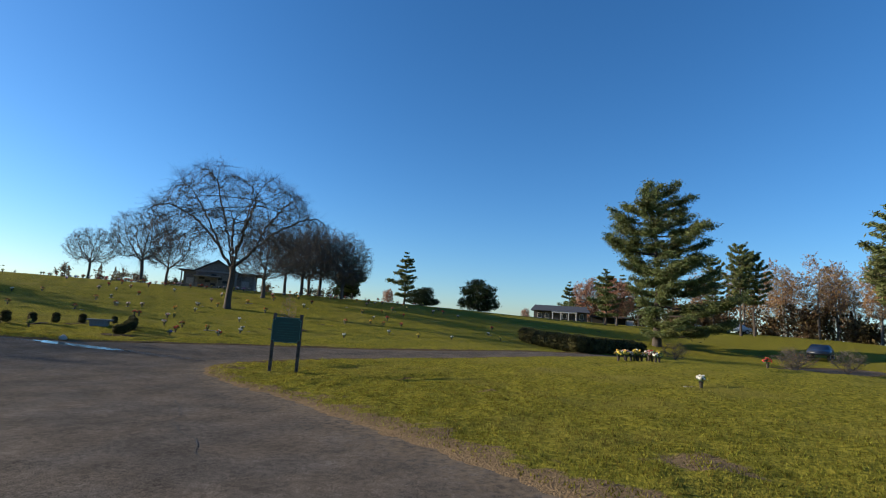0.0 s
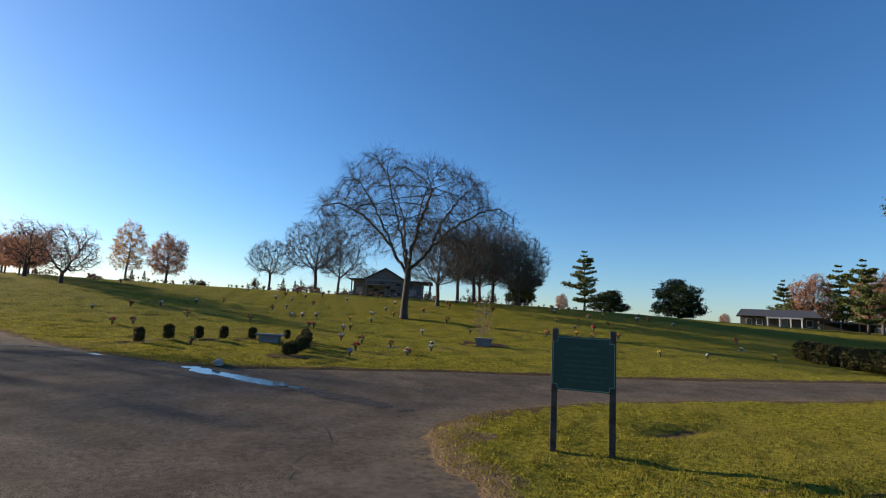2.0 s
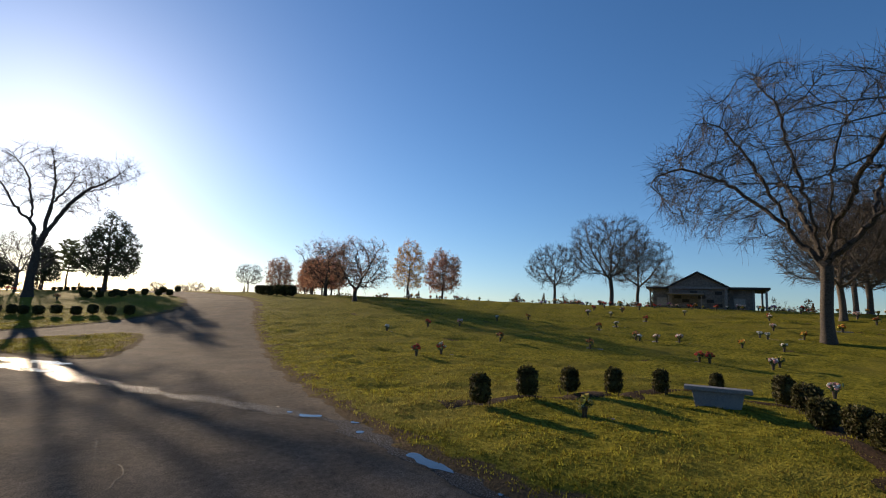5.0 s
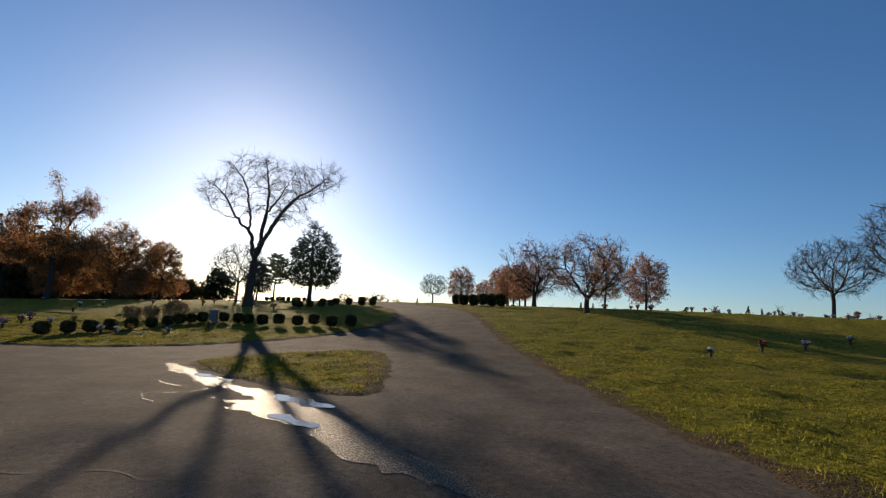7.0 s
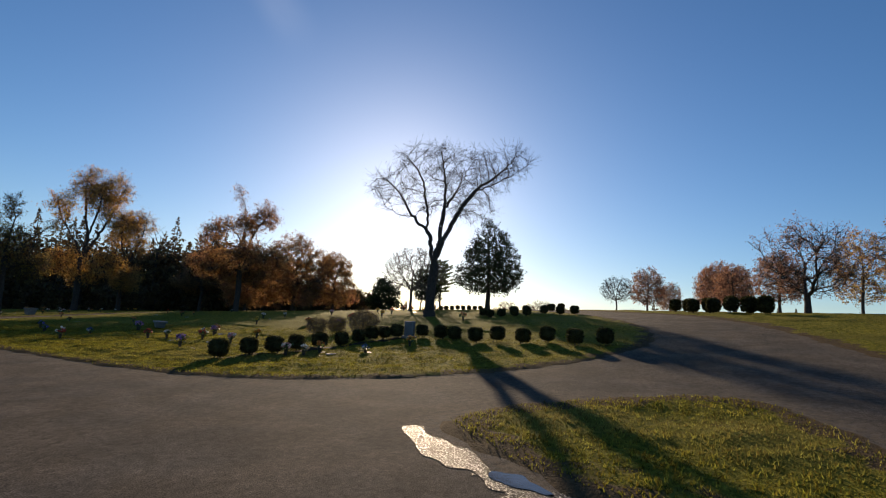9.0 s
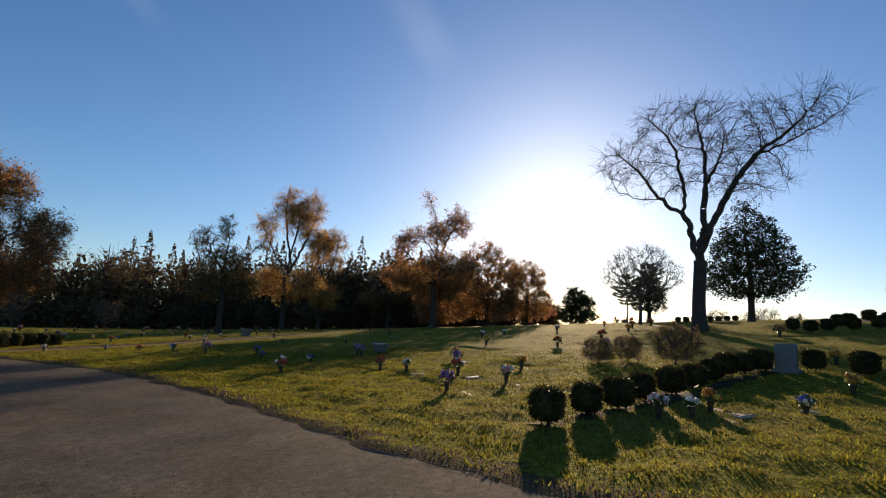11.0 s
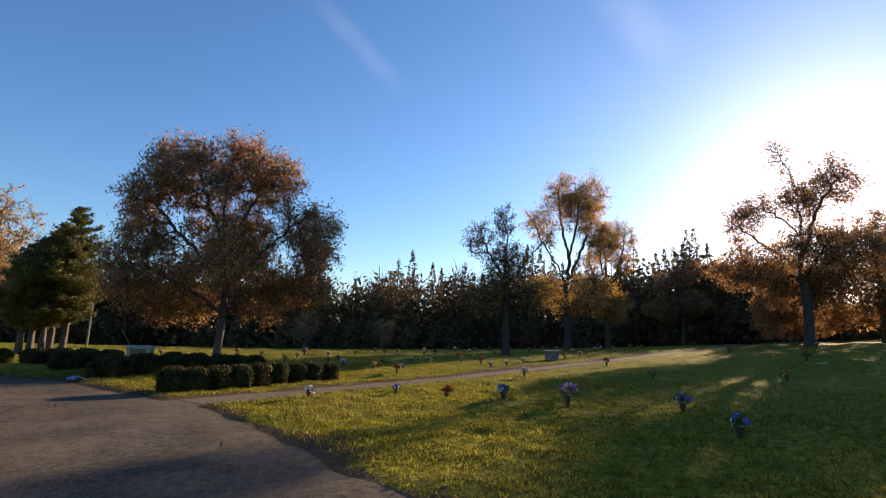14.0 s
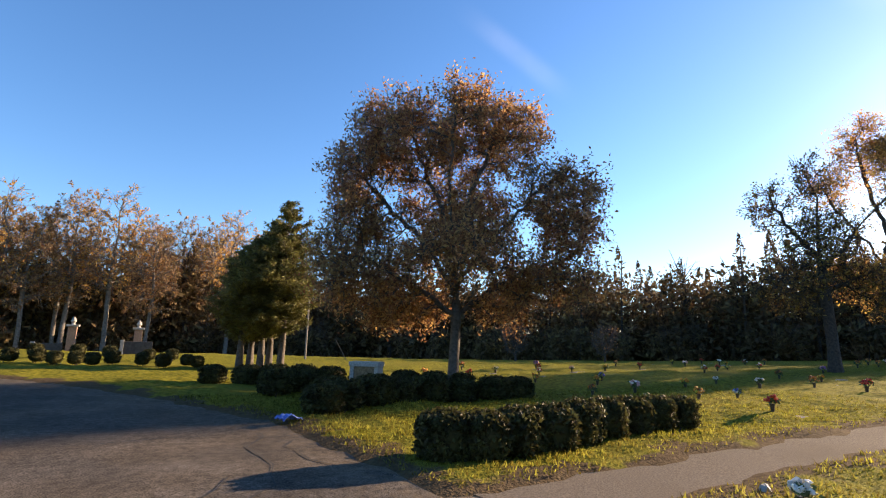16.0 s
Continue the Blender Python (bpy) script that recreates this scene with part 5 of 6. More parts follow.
for k, (x, y, s) in enumerate(((-48.9, 3.75, 0.95), (-49.7, 4.15, 1.0), (-50.55, 4.5, 0.95), (-51.3, 5.0, 1.0), (-52.3, 5.45, 0.95), (-53.1, 5.85, 0.9), (-53.7, 6.2, 1.0), (-54.1, 6.6, 0.9), (-54.5, 7.0, 1.0), (-54.4, 8.0, 0.9),
                               (-53.9, 8.75, 1.0), (-53.3, 9.3, 0.95), (-52.5, 10.05, 1.0), (-52.3, 10.8, 1.0), (-52.2, 11.65, 1.0), (-51.8, 12.4, 1.0), (-51.3, 13.2, 1.0), (-51.0, 14.05, 1.05), (-65.8, 10.8, 1.0), (-66.8, 10.4, 1.0), (-66.2, 11.5, 1.0), (-66.0, 12.3, 1.0),
                               (-65.6, 13.0, 1.0), (-68.1, 12.4, 1.1), (-70.1, 13.4, 1.1), (-68.7, 14.4, 1.1), (-68.3, 15.4, 1.1), (-67.7, 16.2, 1.1), (-75.3, 15.8, 1.2), (-79.3, 17.2, 1.2))):
    again(ball, x, y, 47 * k, s)
for k in range(8):
    again(ball, -81.1 - 0.1 * (k % 3), 6.6 + 0.52 * k, 47 * k, 0.78, label="clipped ball shrub on the crest of the lawn")
for k, (x, y, s) in enumerate(((-64.5, 24.3, 1.6), (-66.0, 24.0, 1.6), (-67.5, 24.4, 1.6), (-68.4, 23.8, 1.6), (-63.2, 24.6, 1.7), (-62.2, 24.9, 1.7), (-70.0, 24.2, 1.6), (-71.8, 24.0, 1.6))):
    again(fat, x, y, 47 * k, s, label="dark rounded shrub beside the uphill drive")
bush = shrub(4, 0.53, 0.53, 0.50, 2400, 0.036, "squat clipped boxwood in a hedge row", name="hedge", group="hedge by the path", lumps=9, stem=0.03)
put(bush, -49.7, -16.4)
for k, (x, y, s) in enumerate(((-50.1, -16.3, 0.96), (-50.6, -16.4, 1.0), (-51.1, -16.5, 1.0), (-51.6, -16.65, 0.98), (-52.1, -16.8, 0.96), (-52.65, -16.95, 0.94), (-53.2, -17.05, 0.92), (-53.7, -17.15, 0.9))):
    again(bush, x, y, 38 * k, s)
for k, (x, y, s) in enumerate(((-47.0, -25.0, 0.95), (-47.8, -24.4, 1.0), (-48.4, -24.0, 1.05), (-49.0, -23.7, 1.05), (-49.6, -23.4, 1.0), (-48.9, -19.6, 1.0), (-49.3, -20.0, 1.05), (-49.9, -20.3, 1.1), (-49.2, -21.0, 1.0),
                               (-50.5, -20.6, 1.0), (-51.1, -20.7, 1.05), (-51.8, -20.8, 1.0), (-52.5, -20.7, 1.0), (-53.1, -20.8, 0.95), (-51.2, -22.7, 0.95), (-51.9, -22.6, 0.95), (-52.6, -22.6, 0.9), (-48.3, -21.8, 1.0), (-48.8, -22.3, 1.0), (-50.3, -23.1, 0.9))):
    again(bush, x, y, 53 * k + 10, s * 1.12, s * 0.92, label="squat dark boxwood round the family plots")
for k, (x, y, s) in enumerate(((-40.8, -31.2, 0.9), (-41.5, -31.3, 0.9), (-42.1, -30.8, 0.85), (-42.6, -31.1, 0.9), (-43.2, -30.5, 0.85), (-43.7, -30.7, 0.9), (-44.6, -30.4, 0.85), (-45.3, -29.7, 0.9), (-45.9, -30.6, 0.8), (-46.3, -29.6, 0.8),
                               (-40.2, -35.2, 1.0), (-41.5, -35.5, 1.0), (-42.7, -35.0, 1.0), (-44.2, -34.2, 0.9), (-45.1, -33.4, 0.9))):
    again(ball, x, y, 31 * k, s, label="clipped ball shrub near the entrance")
tall = put(shrub(5, 1.5, 1.3, 1.15, 2600, 0.07, "dark overgrown hedge shrub beyond the lawn", name="hedge", group="hedge across the drive", stem=0.05), -5.6, 48.4)
for k in range(1, 8):
    again(tall, -5.6 + 0.62 * k, 48.4 - 1.25 * k, 40 * k, 1.0)
for k in range(1, 7):
    again(tall, -1.1 + 0.7 * k, 39.4 + 1.25 * k, 33 * k, 0.95)
twig = put(broadleaf(71, 1.3, 1.6, 0.1, 0.03, 0.15, BARK, LEAF_OLIVE, 2600, 0.024, "leggy brown shrub with few leaves", n=500, step=0.08, widest=0.6, reach=1.0, rise=0.2, tip=0.004, twigs=3500, twig=0.22, twig_r=0.003, jitter=0.03, group="leggy shrubs", name="shrub", category="shrub"), -56.3, 3.25, 0, 0.64)
for k, (x, y, s) in enumerate(((-56.5, 4.05, 0.62), (-56.0, 5.3, 0.9))):
    again(twig, x, y, 77 * k, s)
bare_twig = put(broadleaf(73, 1.3, 1.8, 0.1, 0.03, 0.12, BARK, LEAF_RUST, 250, 0.022, "bare twiggy shrub beside the lower drive", n=260, step=0.09, widest=0.7, lumps=0.3, reach=1.0, rise=0.2, tip=0.005, twigs=700, twig=0.25, twig_r=0.004, jitter=0.03, group="leggy shrubs", name="shrub", category="shrub"), 9.0, 33.0)
for k, (x, y, s) in enumerate(((12.5, 42.0, 1.4), (17.5, 47.0, 1.6), (5.5, 44.0, 1.2), (22.0, 46.0, 1.8))):
    again(bare_twig, x, y, 77 * k, s)


def bed(name, pts, label):
    """A low mound of mulch along a line."""
    bm = bmesh.new()
    rows_ = []
    line = np.array(pts, float)
    for k, (x, y) in enumerate(line):
        t = line[min(k + 1, len(line) - 1)] - line[max(k - 1, 0)]
        n = np.array([-t[1], t[0]]) / np.linalg.norm(t)
        row = []
        for u in (-0.32, -0.17, 0.0, 0.17, 0.32):
            px, py = np.array([x, y]) + n * (u * (1 + 0.35 * math.sin(5.1 * k) * math.sin(2.3 * k + 1)) + 0.06 * math.sin(7 * k + 9 * u))
            row.append(bm.verts.new((px, py, ground(px, py) + 0.028 - 0.75 * abs(u) ** 2 + 0.015 * math.sin(5 * k + 3 * u))))
        rows_.append(row)
    for a, b in zip(rows_, rows_[1:]):
        for i in range(4):
            bm.faces.new((a[i], a[i + 1], b[i + 1], b[i]))
    ob = part(name, bm, MULCH, None, smooth=True)
    return tagged(ob, label, "flower bed", kind="structure")


def between(a, b, n):
    return [(a[0] + (b[0] - a[0]) * k / n, a[1] + (b[1] - a[1]) * k / n) for k in range(n + 1)]


bed("mulch_bed", between((-27.9, 19.8), (-27.6, 25.4), 14) + between((-27.2, 26.0), (-25.2, 26.9), 5) + between((-24.8, 26.2), (-21.9, 22.3), 12), "dark mulch strip under the shrubs")
bed("mulch_bed", between((-48.0, 3.2), (-54.5, 7.1), 18), "dark mulch strip under the shrub row")

# ---------------- sign on two posts ----------------
TIMBER = mat("weathered timber post", (0.035, 0.027, 0.021), (0.095, 0.075, 0.058), 0.9, 8.0, 0.6, 50)
BOARD = mat("dark green sign paint", (0.010, 0.045, 0.032), (0.014, 0.060, 0.042), 0.45, 6.0, 0.1, 30)
PALE_GREEN = mat("pale green sign line", (0.16, 0.30, 0.24), (0.22, 0.36, 0.29), 0.5, 10, 0)
DIM_GREEN = mat("dim green sign lettering", (0.012, 0.062, 0.05), (0.02, 0.085, 0.065), 0.5, 10, 0)
sign = base("sign", -10.36, 18.24, ground(-10.36, 18.24) - 0.02, 15.5, "dark green notice board on two wooden posts", "sign")
for x in (-0.43, 0.43):
    part("post", box(bmesh.new(), 0.095, 0.095, 2.15, x, 0, 0.80, 0.012), TIMBER, sign)
bm = bmesh.new()
W_, H_, N_ = 0.47, 0.405, 0.07
outline = [(-W_ + N_, -H_), (W_ - N_, -H_), (W_ - N_, -H_ + N_), (W_, -H_ + N_), (W_, H_ - N_), (W_ - N_, H_ - N_), (W_ - N_, H_), (-W_ + N_, H_), (-W_ + N_, H_ - N_), (-W_, H_ - N_), (-W_, -H_ + N_), (-W_ + N_, -H_ + N_)]
f = bm.faces.new([bm.verts.new((x * 0.99, -0.062, 1.36 + z)) for x, z in outline])
ext = bmesh.ops.extrude_face_region(bm, geom=[f])
bmesh.ops.translate(bm, verts=[g for g in ext["geom"] if isinstance(g, bmesh.types.BMVert)], vec=(0, -0.03, 0))
bmesh.ops.recalc_face_normals(bm, faces=bm.faces)
board = part("board", bm, BOARD, sign)
bm = bmesh.new()
for (x0, z0), (x1, z1) in zip(outline, outline[1:] + outline[:1]):
    k = 0.955
    L_ = math.hypot(x1 - x0, z1 - z0) * k
    box(bm, max(abs(x1 - x0) * k, 0.007), 0.004, max(abs(z1 - z0) * k, 0.007), (x0 + x1) / 2 * k, -0.094, 1.36 + (z0 + z1) / 2 * k)
part("border_line", bm, PALE_GREEN, board, "pale line round the board")
rs = np.random.RandomState(5)
for k, (z, w) in enumerate(((1.58, 0.44), (1.49, 0.62), (1.40, 0.58), (1.325, 0.66), (1.25, 0.6), (1.175, 0.64), (1.10, 0.5))):
    part("lettering_bar", box(bmesh.new(), w, 0.004, 0.045 if k == 0 else 0.026, rs.uniform(-0.04, 0.04), -0.094, z), DIM_GREEN, board)

# ---------------- stone furniture ----------------
GRANITE = mat("grey granite", (0.10, 0.102, 0.104), (0.20, 0.202, 0.204), 0.6, 60, 0.25, 90, c3=(0.2, 0.2, 0.19), scale2=3)
PALE_STONE = mat("pale stone", (0.22, 0.205, 0.18), (0.36, 0.34, 0.30), 0.7, 30, 0.25, 60)
BRICK = mat("tan brick", (0.20, 0.115, 0.075), (0.34, 0.21, 0.14), 0.85, 25, 0.5, 40)
BRONZE = mat("weathered bronze", (0.07, 0.055, 0.038), (0.15, 0.12, 0.08), 0.42, 20, 0.2, 60, metal=0.75)
bench = base("bench", -25.95, 25.0, None, 32, "low grey granite memorial bench by the shrubs", "bench")
part("seat", box(bmesh.new(), 1.2, 0.38, 0.08, 0, 0, 0.345, 0.014), GRANITE, bench)
bm = bmesh.new()
box(bm, 0.92, 0.26, 0.36, 0, 0, 0.145, 0.01)
for v in bm.verts:
    v.co.x *= 1.0 if v.co.z > 0.2 else 0.86
part("pedestal", bm, GRANITE, bench)


def planter(x, y, rz, w, label, h=0.36):
    ob = base("planter", x, y, None, rz, label, "planter")
    bm = bmesh.new()
    box(bm, w, 0.42, h, 0, 0, h / 2 - 0.01, 0.012)
    for v in bm.verts:
        k = 1.0 if v.co.z > h * 0.55 else 0.8
        v.co.x *= k
        v.co.y *= k
    part("body", bm, GRANITE, ob)
    part("rim", box(bmesh.new(), w + 0.1, 0.52, 0.07, 0, 0, h + 0.015, 0.012), GRANITE, ob)
    return ob


planter(-20.45, 34.3, 20, 0.86, "grey granite bench on a mulched ring under a sapling")
planter(-58.0, -4.9, 40, 0.86, "blue grey granite bench among the graves", 0.24)
planter(-65.5, -18.6, 70, 0.6, "grey granite bench beside the path")
put(broadleaf(72, 2.5, 1.3, 0.5, 0.022, 1.4, BARK_PALE, LEAF_RED, 260, 0.035, "thin sapling with pinkish leaves behind a stone bench", n=200, step=0.1, reach=1.0, rise=0.3, tip=0.004, twigs=400, twig=0.25, twig_r=0.003, jitter=0.04, group="saplings"), -20.9, 35.0)


def disc(name, x, y, r, label):
    bm = bmesh.new()
    c = bm.verts.new((x, y, ground(x, y) + 0.05))
    ring = []
    for k in range(28):
        a = 2 * math.pi * k / 28
        q = r * (1 + 0.08 * math.sin(3 * a + 1) + 0.05 * math.sin(7 * a))
        px, py = x + q * math.cos(a), y + q * math.sin(a)
        ring.append(bm.verts.new((px, py, ground(px, py) + 0.012)))
    for k in range(28):
        bm.faces.new((c, ring[k], ring[(k + 1) % 28]))
    return tagged(part(name, bm, MULCH, None, smooth=True), label, "flower bed", kind="structure")


disc("mulch_ring", -20.7, 34.7, 1.25, "dark mulch ring on the lawn")
disc("mulch_ring", -21.9, 22.6, 0.7, "dark mulch round the end shrubs")
stone = base("headstone", -54.45, 7.5, None, 60, "grey upright granite headstone between shrubs", "headstone")
part("slab", box(bmesh.new(), 0.44, 0.14, 0.62, 0, 0, 0.34, 0.03), GRANITE, stone)
part("plinth", box(bmesh.new(), 0.56, 0.24, 0.12, 0, 0, 0.03, 0.01), GRANITE, stone)
table = base("memorial_bench", -50.1, -21.9, None, -35, "pale stone memorial bench among dark hedges", "bench")
part("seat", box(bmesh.new(), 0.66, 0.36, 0.10, 0, 0, 0.62, 0.012), PALE_STONE, table)
for x in (-0.27, 0.27):
    part("leg", box(bmesh.new(), 0.09, 0.30, 0.66, x, 0, 0.26, 0.01), PALE_STONE, table)
part("back_panel", box(bmesh.new(), 0.5, 0.05, 0.44, 0, 0.1, 0.36, 0.008), BRONZE, table)


def rock(seed, x, y, s, material, label):
    bm = bmesh.new()
    bmesh.ops.create_icosphere(bm, subdivisions=3, radius=1)
    for v in bm.verts:
        v.co *= 1 + 0.35 * noise.noise(v.co * 1.4 + Vector((seed, 0, 0))) + 0.1 * noise.noise(v.co * 4 + Vector((0, seed, 0)))
        v.co = Vector((v.co.x * s, v.co.y * s * 0.7, max(v.co.z, -0.3) * s * 0.75))
    ob = part("rock", bm, material, None)
    ob.matrix_world = pose(x, y, ground(x, y) + s * 0.15, 0, 0, seed * 40)
    return tagged(ob, label, "rock")


rock(3, -21.3, 19.5, 0.19, PALE_STONE, "white rock at the edge of the drive")
rock(5, -51.9, -14.5, 0.06, PALE_STONE, "pale stone beside the path")
TARP = mat("blue plastic", (0.03, 0.10, 0.34), (0.06, 0.17, 0.5), 0.4, 5, 0.4, 20)
bm = bmesh.new()
bmesh.ops.create_grid(bm, x_segments=16, y_segments=12, size=0.5)
for v in bm.verts:
    v.co = Vector((v.co.x * 0.62, v.co.y * 0.36, 0.07 + 0.10 * noise.noise(v.co * 5) + 0.10 * math.exp(-9 * (v.co.x - 0.18) ** 2)))
bmesh.ops.solidify(bm, geom=bm.faces[:], thickness=0.006)
tarp = part("plastic_bag", bm, TARP, None)
tarp.matrix_world = pose(-48.35, -18.9, ground(-48.35, -18.9), 0, 0, 40) @ Matrix.Diagonal((0.6, 0.6, 0.6, 1))
tagged(tarp, "crumpled blue plastic sheet on the verge", "plastic bag")

# ---------------- flower vases and markers ----------------
PLATE = mat("bronze grave plate", (0.10, 0.085, 0.065), (0.20, 0.17, 0.13), 0.5, 30, 0.3, 60, metal=0.4)
SLAB = mat("marker granite", (0.22, 0.22, 0.21), (0.36, 0.355, 0.34), 0.5, 60, 0.2, 90)
VASE = mat("dark bronze vase", (0.035, 0.03, 0.026), (0.08, 0.068, 0.055), 0.45, 20, 0.1, 40, metal=0.5)
LEAVES = mat("silk flower leaves", (0.02, 0.05, 0.015), (0.06, 0.11, 0.03), 0.6, 10, 0, island=0.4)


def petal(name, c1, c2):
    return mat(name, c1, c2, 0.7, 30, 0, island=0.3, trans=0.2)


PETALS = [(petal("red petals", (0.35, 0.02, 0.015), (0.5, 0.05, 0.03)), "red"), (petal("white petals", (0.6, 0.58, 0.52), (0.75, 0.72, 0.66)), "white"), (petal("orange petals", (0.55, 0.16, 0.02), (0.65, 0.26, 0.04)), "orange"),
          (petal("yellow petals", (0.6, 0.42, 0.04), (0.7, 0.55, 0.10)), "yellow"), (petal("purple petals", (0.16, 0.07, 0.28), (0.40, 0.20, 0.45)), "purple"), (petal("pink petals", (0.5, 0.2, 0.22), (0.65, 0.36, 0.34)), "pink"),
          (petal("blue petals", (0.06, 0.08, 0.32), (0.12, 0.16, 0.5)), "blue"), (petal("rust petals", (0.26, 0.09, 0.03), (0.4, 0.16, 0.06)), "rust")]


def bouquet(seed, k, r=0.15, low=0.24, n=17, second=None):
    """Vase on the ground, leaves and crumpled blossoms above it."""
    rs = np.random.RandomState(seed)
    m, word = PETALS[k]
    ob = new("flower_vase")
    tagged(ob, f"dark bronze grave vase with {word} silk flowers", "flower vase", "grave vases")
    part("vase", lathe(bmesh.new(), [(0.035, -0.05), (0.04, 0.03), (0.052, 0.15), (0.066, low - 0.01), (0.06, low)], 10), VASE, ob)
    c = rs.normal(size=(60, 3)) * np.array([r * 0.5, r * 0.5, r * 0.32]) + np.array([0, 0, low + r * 0.5])
    part("foliage", mesh_of("foliage", *leaf_cards(rs, c, 0.05), LEAVES), LEAVES, ob)
    for which, cnt in ((m, n), (PETALS[second][0] if second is not None else m, n // 2 if second is not None else 0)):
        if not cnt:
            continue
        bm = bmesh.new()
        for _ in range(cnt):
            d = rs.normal(size=3)
            d[2] = abs(d[2]) * 0.9
            d = d / np.linalg.norm(d) * r * rs.uniform(0.65, 1.05)
            s = rs.uniform(0.032, 0.055)
            out = bmesh.ops.create_icosphere(bm, subdivisions=1, radius=s, matrix=pose(d[0], d[1], low + r * 0.45 + d[2], *rs.uniform(0, 180, 3)) @ Matrix.Diagonal((1, 1, 0.7, 1)))
            for v in out["verts"]:
                v.co += Vector(rs.normal(size=3) * s * 0.22)
        tagged(part("blossoms", bm, which, ob), kind="stuff")
    return ob


KINDS = [bouquet(200 + i, *a) for i, a in enumerate(((0, 0.16, 0.24, 17, None), (1, 0.13, 0.22, 14, None), (2, 0.15, 0.22, 16, 3), (3, 0.14, 0.24, 16, None), (4, 0.17, 0.26, 18, 5), (5, 0.16, 0.24, 16, 1), (6, 0.12, 0.20, 12, 1), (7, 0.17, 0.24, 17, 2), (0, 0.17, 0.22, 14, 1)))]
started = [False] * len(KINDS)


def marker_kind():
    ob = new("grave_marker")
    tagged(ob, "flush bronze grave marker on a granite slab", "grave marker", "grave markers")
    part("slab", box(bmesh.new(), 0.66, 0.36, 0.10, 0, 0, -0.045, 0.008), SLAB, ob)
    part("plate", box(bmesh.new(), 0.58, 0.29, 0.012, 0, 0, 0.009, 0.003), PLATE, ob)
    return ob


MARK = marker_kind()
mark_started = [False]
turn_rs = np.random.RandomState(9)


def lay_marker(x, y, rz):
    if mark_started[0]:
        ob = copy_thing(MARK, Matrix())
    else:
        ob, mark_started[0] = MARK, True
    e = 0.4
    nx, ny = heights(x + e, y) - heights(x - e, y), heights(x, y + e) - heights(x, y - e)
    ob.matrix_world = pose(x, y, ground(x, y) - 0.03, math.degrees(float(ny) / (2 * e)), -math.degrees(float(nx) / (2 * e)), 0) @ pose(0, 0, 0, 0, 0, rz)


def vase(x, y, k, s=1.0, plate=True, rz=25):
    if started[k]:
        ob = copy_thing(KINDS[k], Matrix())
    else:
        ob, started[k] = KINDS[k], True
    put(ob, x, y, turn_rs.uniform(0, 360), s)
    if plate:
        lay_marker(x - 0.02, y + 0.30, rz + turn_rs.uniform(-4, 4))


north = [(-28.6, 32.3, 5), (-25.6, 29.0, 5), (-22.1, 26.2, 0), (-22.8, 29.4, 2), (-20.5, 27.6, 8), (-21.4, 30.8, 1), (-30.5, 31.4, 0), (-32.4, 39.4, 1), (-21.6, 25.3, 6), (-25.0, 35.2, 1), (-17.5, 44.4, 7), (-18.4, 43.6, 2), (-19.6, 47.0, 1),
         (-21.0, 52.5, 2), (-15.9, 33.7, 1), (-34.6, 34.6, 5), (-35.3, 34.1, 7), (-26.2, 21.6, 3), (-40.8, 24.3, 1), (-34.3, 22.5, 0), (-34.8, 23.7, 8)]
slope = [(-37.0, 27.8, 7), (-35.1, 34.1, 1), (-33.9, 35.2, 5), (-31.8, 36.3, 2), (-33.0, 39.9, 1), (-30.2, 31.5, 0), (-28.8, 33.1, 3), (-31.5, 40.7, 2), (-30.6, 37.1, 1), (-34.3, 30.2, 7), (-41.4, 26.7, 0), (-41.7, 28.7, 5), (-42.6, 31.7, 1),
         (-42.6, 33.9, 2), (-38.3, 35.0, 7), (-38.5, 36.5, 1), (-39.3, 39.9, 0), (-33.7, 42.5, 5), (-23.9, 28.6, 7), (-20.7, 29.7, 1), (-12.5, 38.8, 3), (-10.5, 40.8, 1), (-7.4, 44.6, 3), (-16.0, 44.7, 0), (-14.9, 39.1, 1)]
west = [(-51.2, -3.9, 8), (-53.4, -2.3, 0), (-53.0, -1.3, 1), (-50.1, 1.0, 4), (-56.1, -1.1, 7), (-54.6, 1.4, 2), (-51.9, 1.7, 5), (-56.9, -5.2, 4), (-55.4, -8.5, 6), (-55.2, -0.7, 4), (-54.0, -5.1, 6), (-56.0, -4.5, 4), (-54.3, -7.3, 6),
        (-54.5, -11.6, 6), (-54.8, -10.3, 4), (-49.1, 4.75, 5), (-49.3, 5.2, 1), (-49.8, 5.5, 2), (-50.1, 6.8, 6), (-51.8, 7.9, 2), (-55.8, 8.8, 2), (-52.6, 0.3, 8)]
south = [(-51.5, -13.9, 1), (-53.5, -13.8, 6), (-53.9, -12.6, 0), (-56.3, -17.6, 0), (-56.7, -19.5, 2), (-60.4, -17.5, 1), (-61.7, -17.9, 1), (-63.3, -18.4, 1), (-66.2, -18.4, 7), (-57.0, -23.2, 2), (-59.2, -29.8, 0), (-65.6, -32.7, 7),
         (-63.7, -28.9, 0), (-71.0, -30.7, 2), (-58.3, -14.2, 5), (-63.5, -14.7, 7), (-58.2, -19.8, 6), (-55.6, -24.2, 2), (-56.0, -27.5, 1), (-61.3, -28.2, 3), (-61.6, -20.3, 7)]
for some, rz in ((north, 28), (slope, 28), (west, 35), (south, 10)):
    for x, y, k in some:
        vase(x, y, k, 0.88 if rz != 10 else 0.66, True, rz)
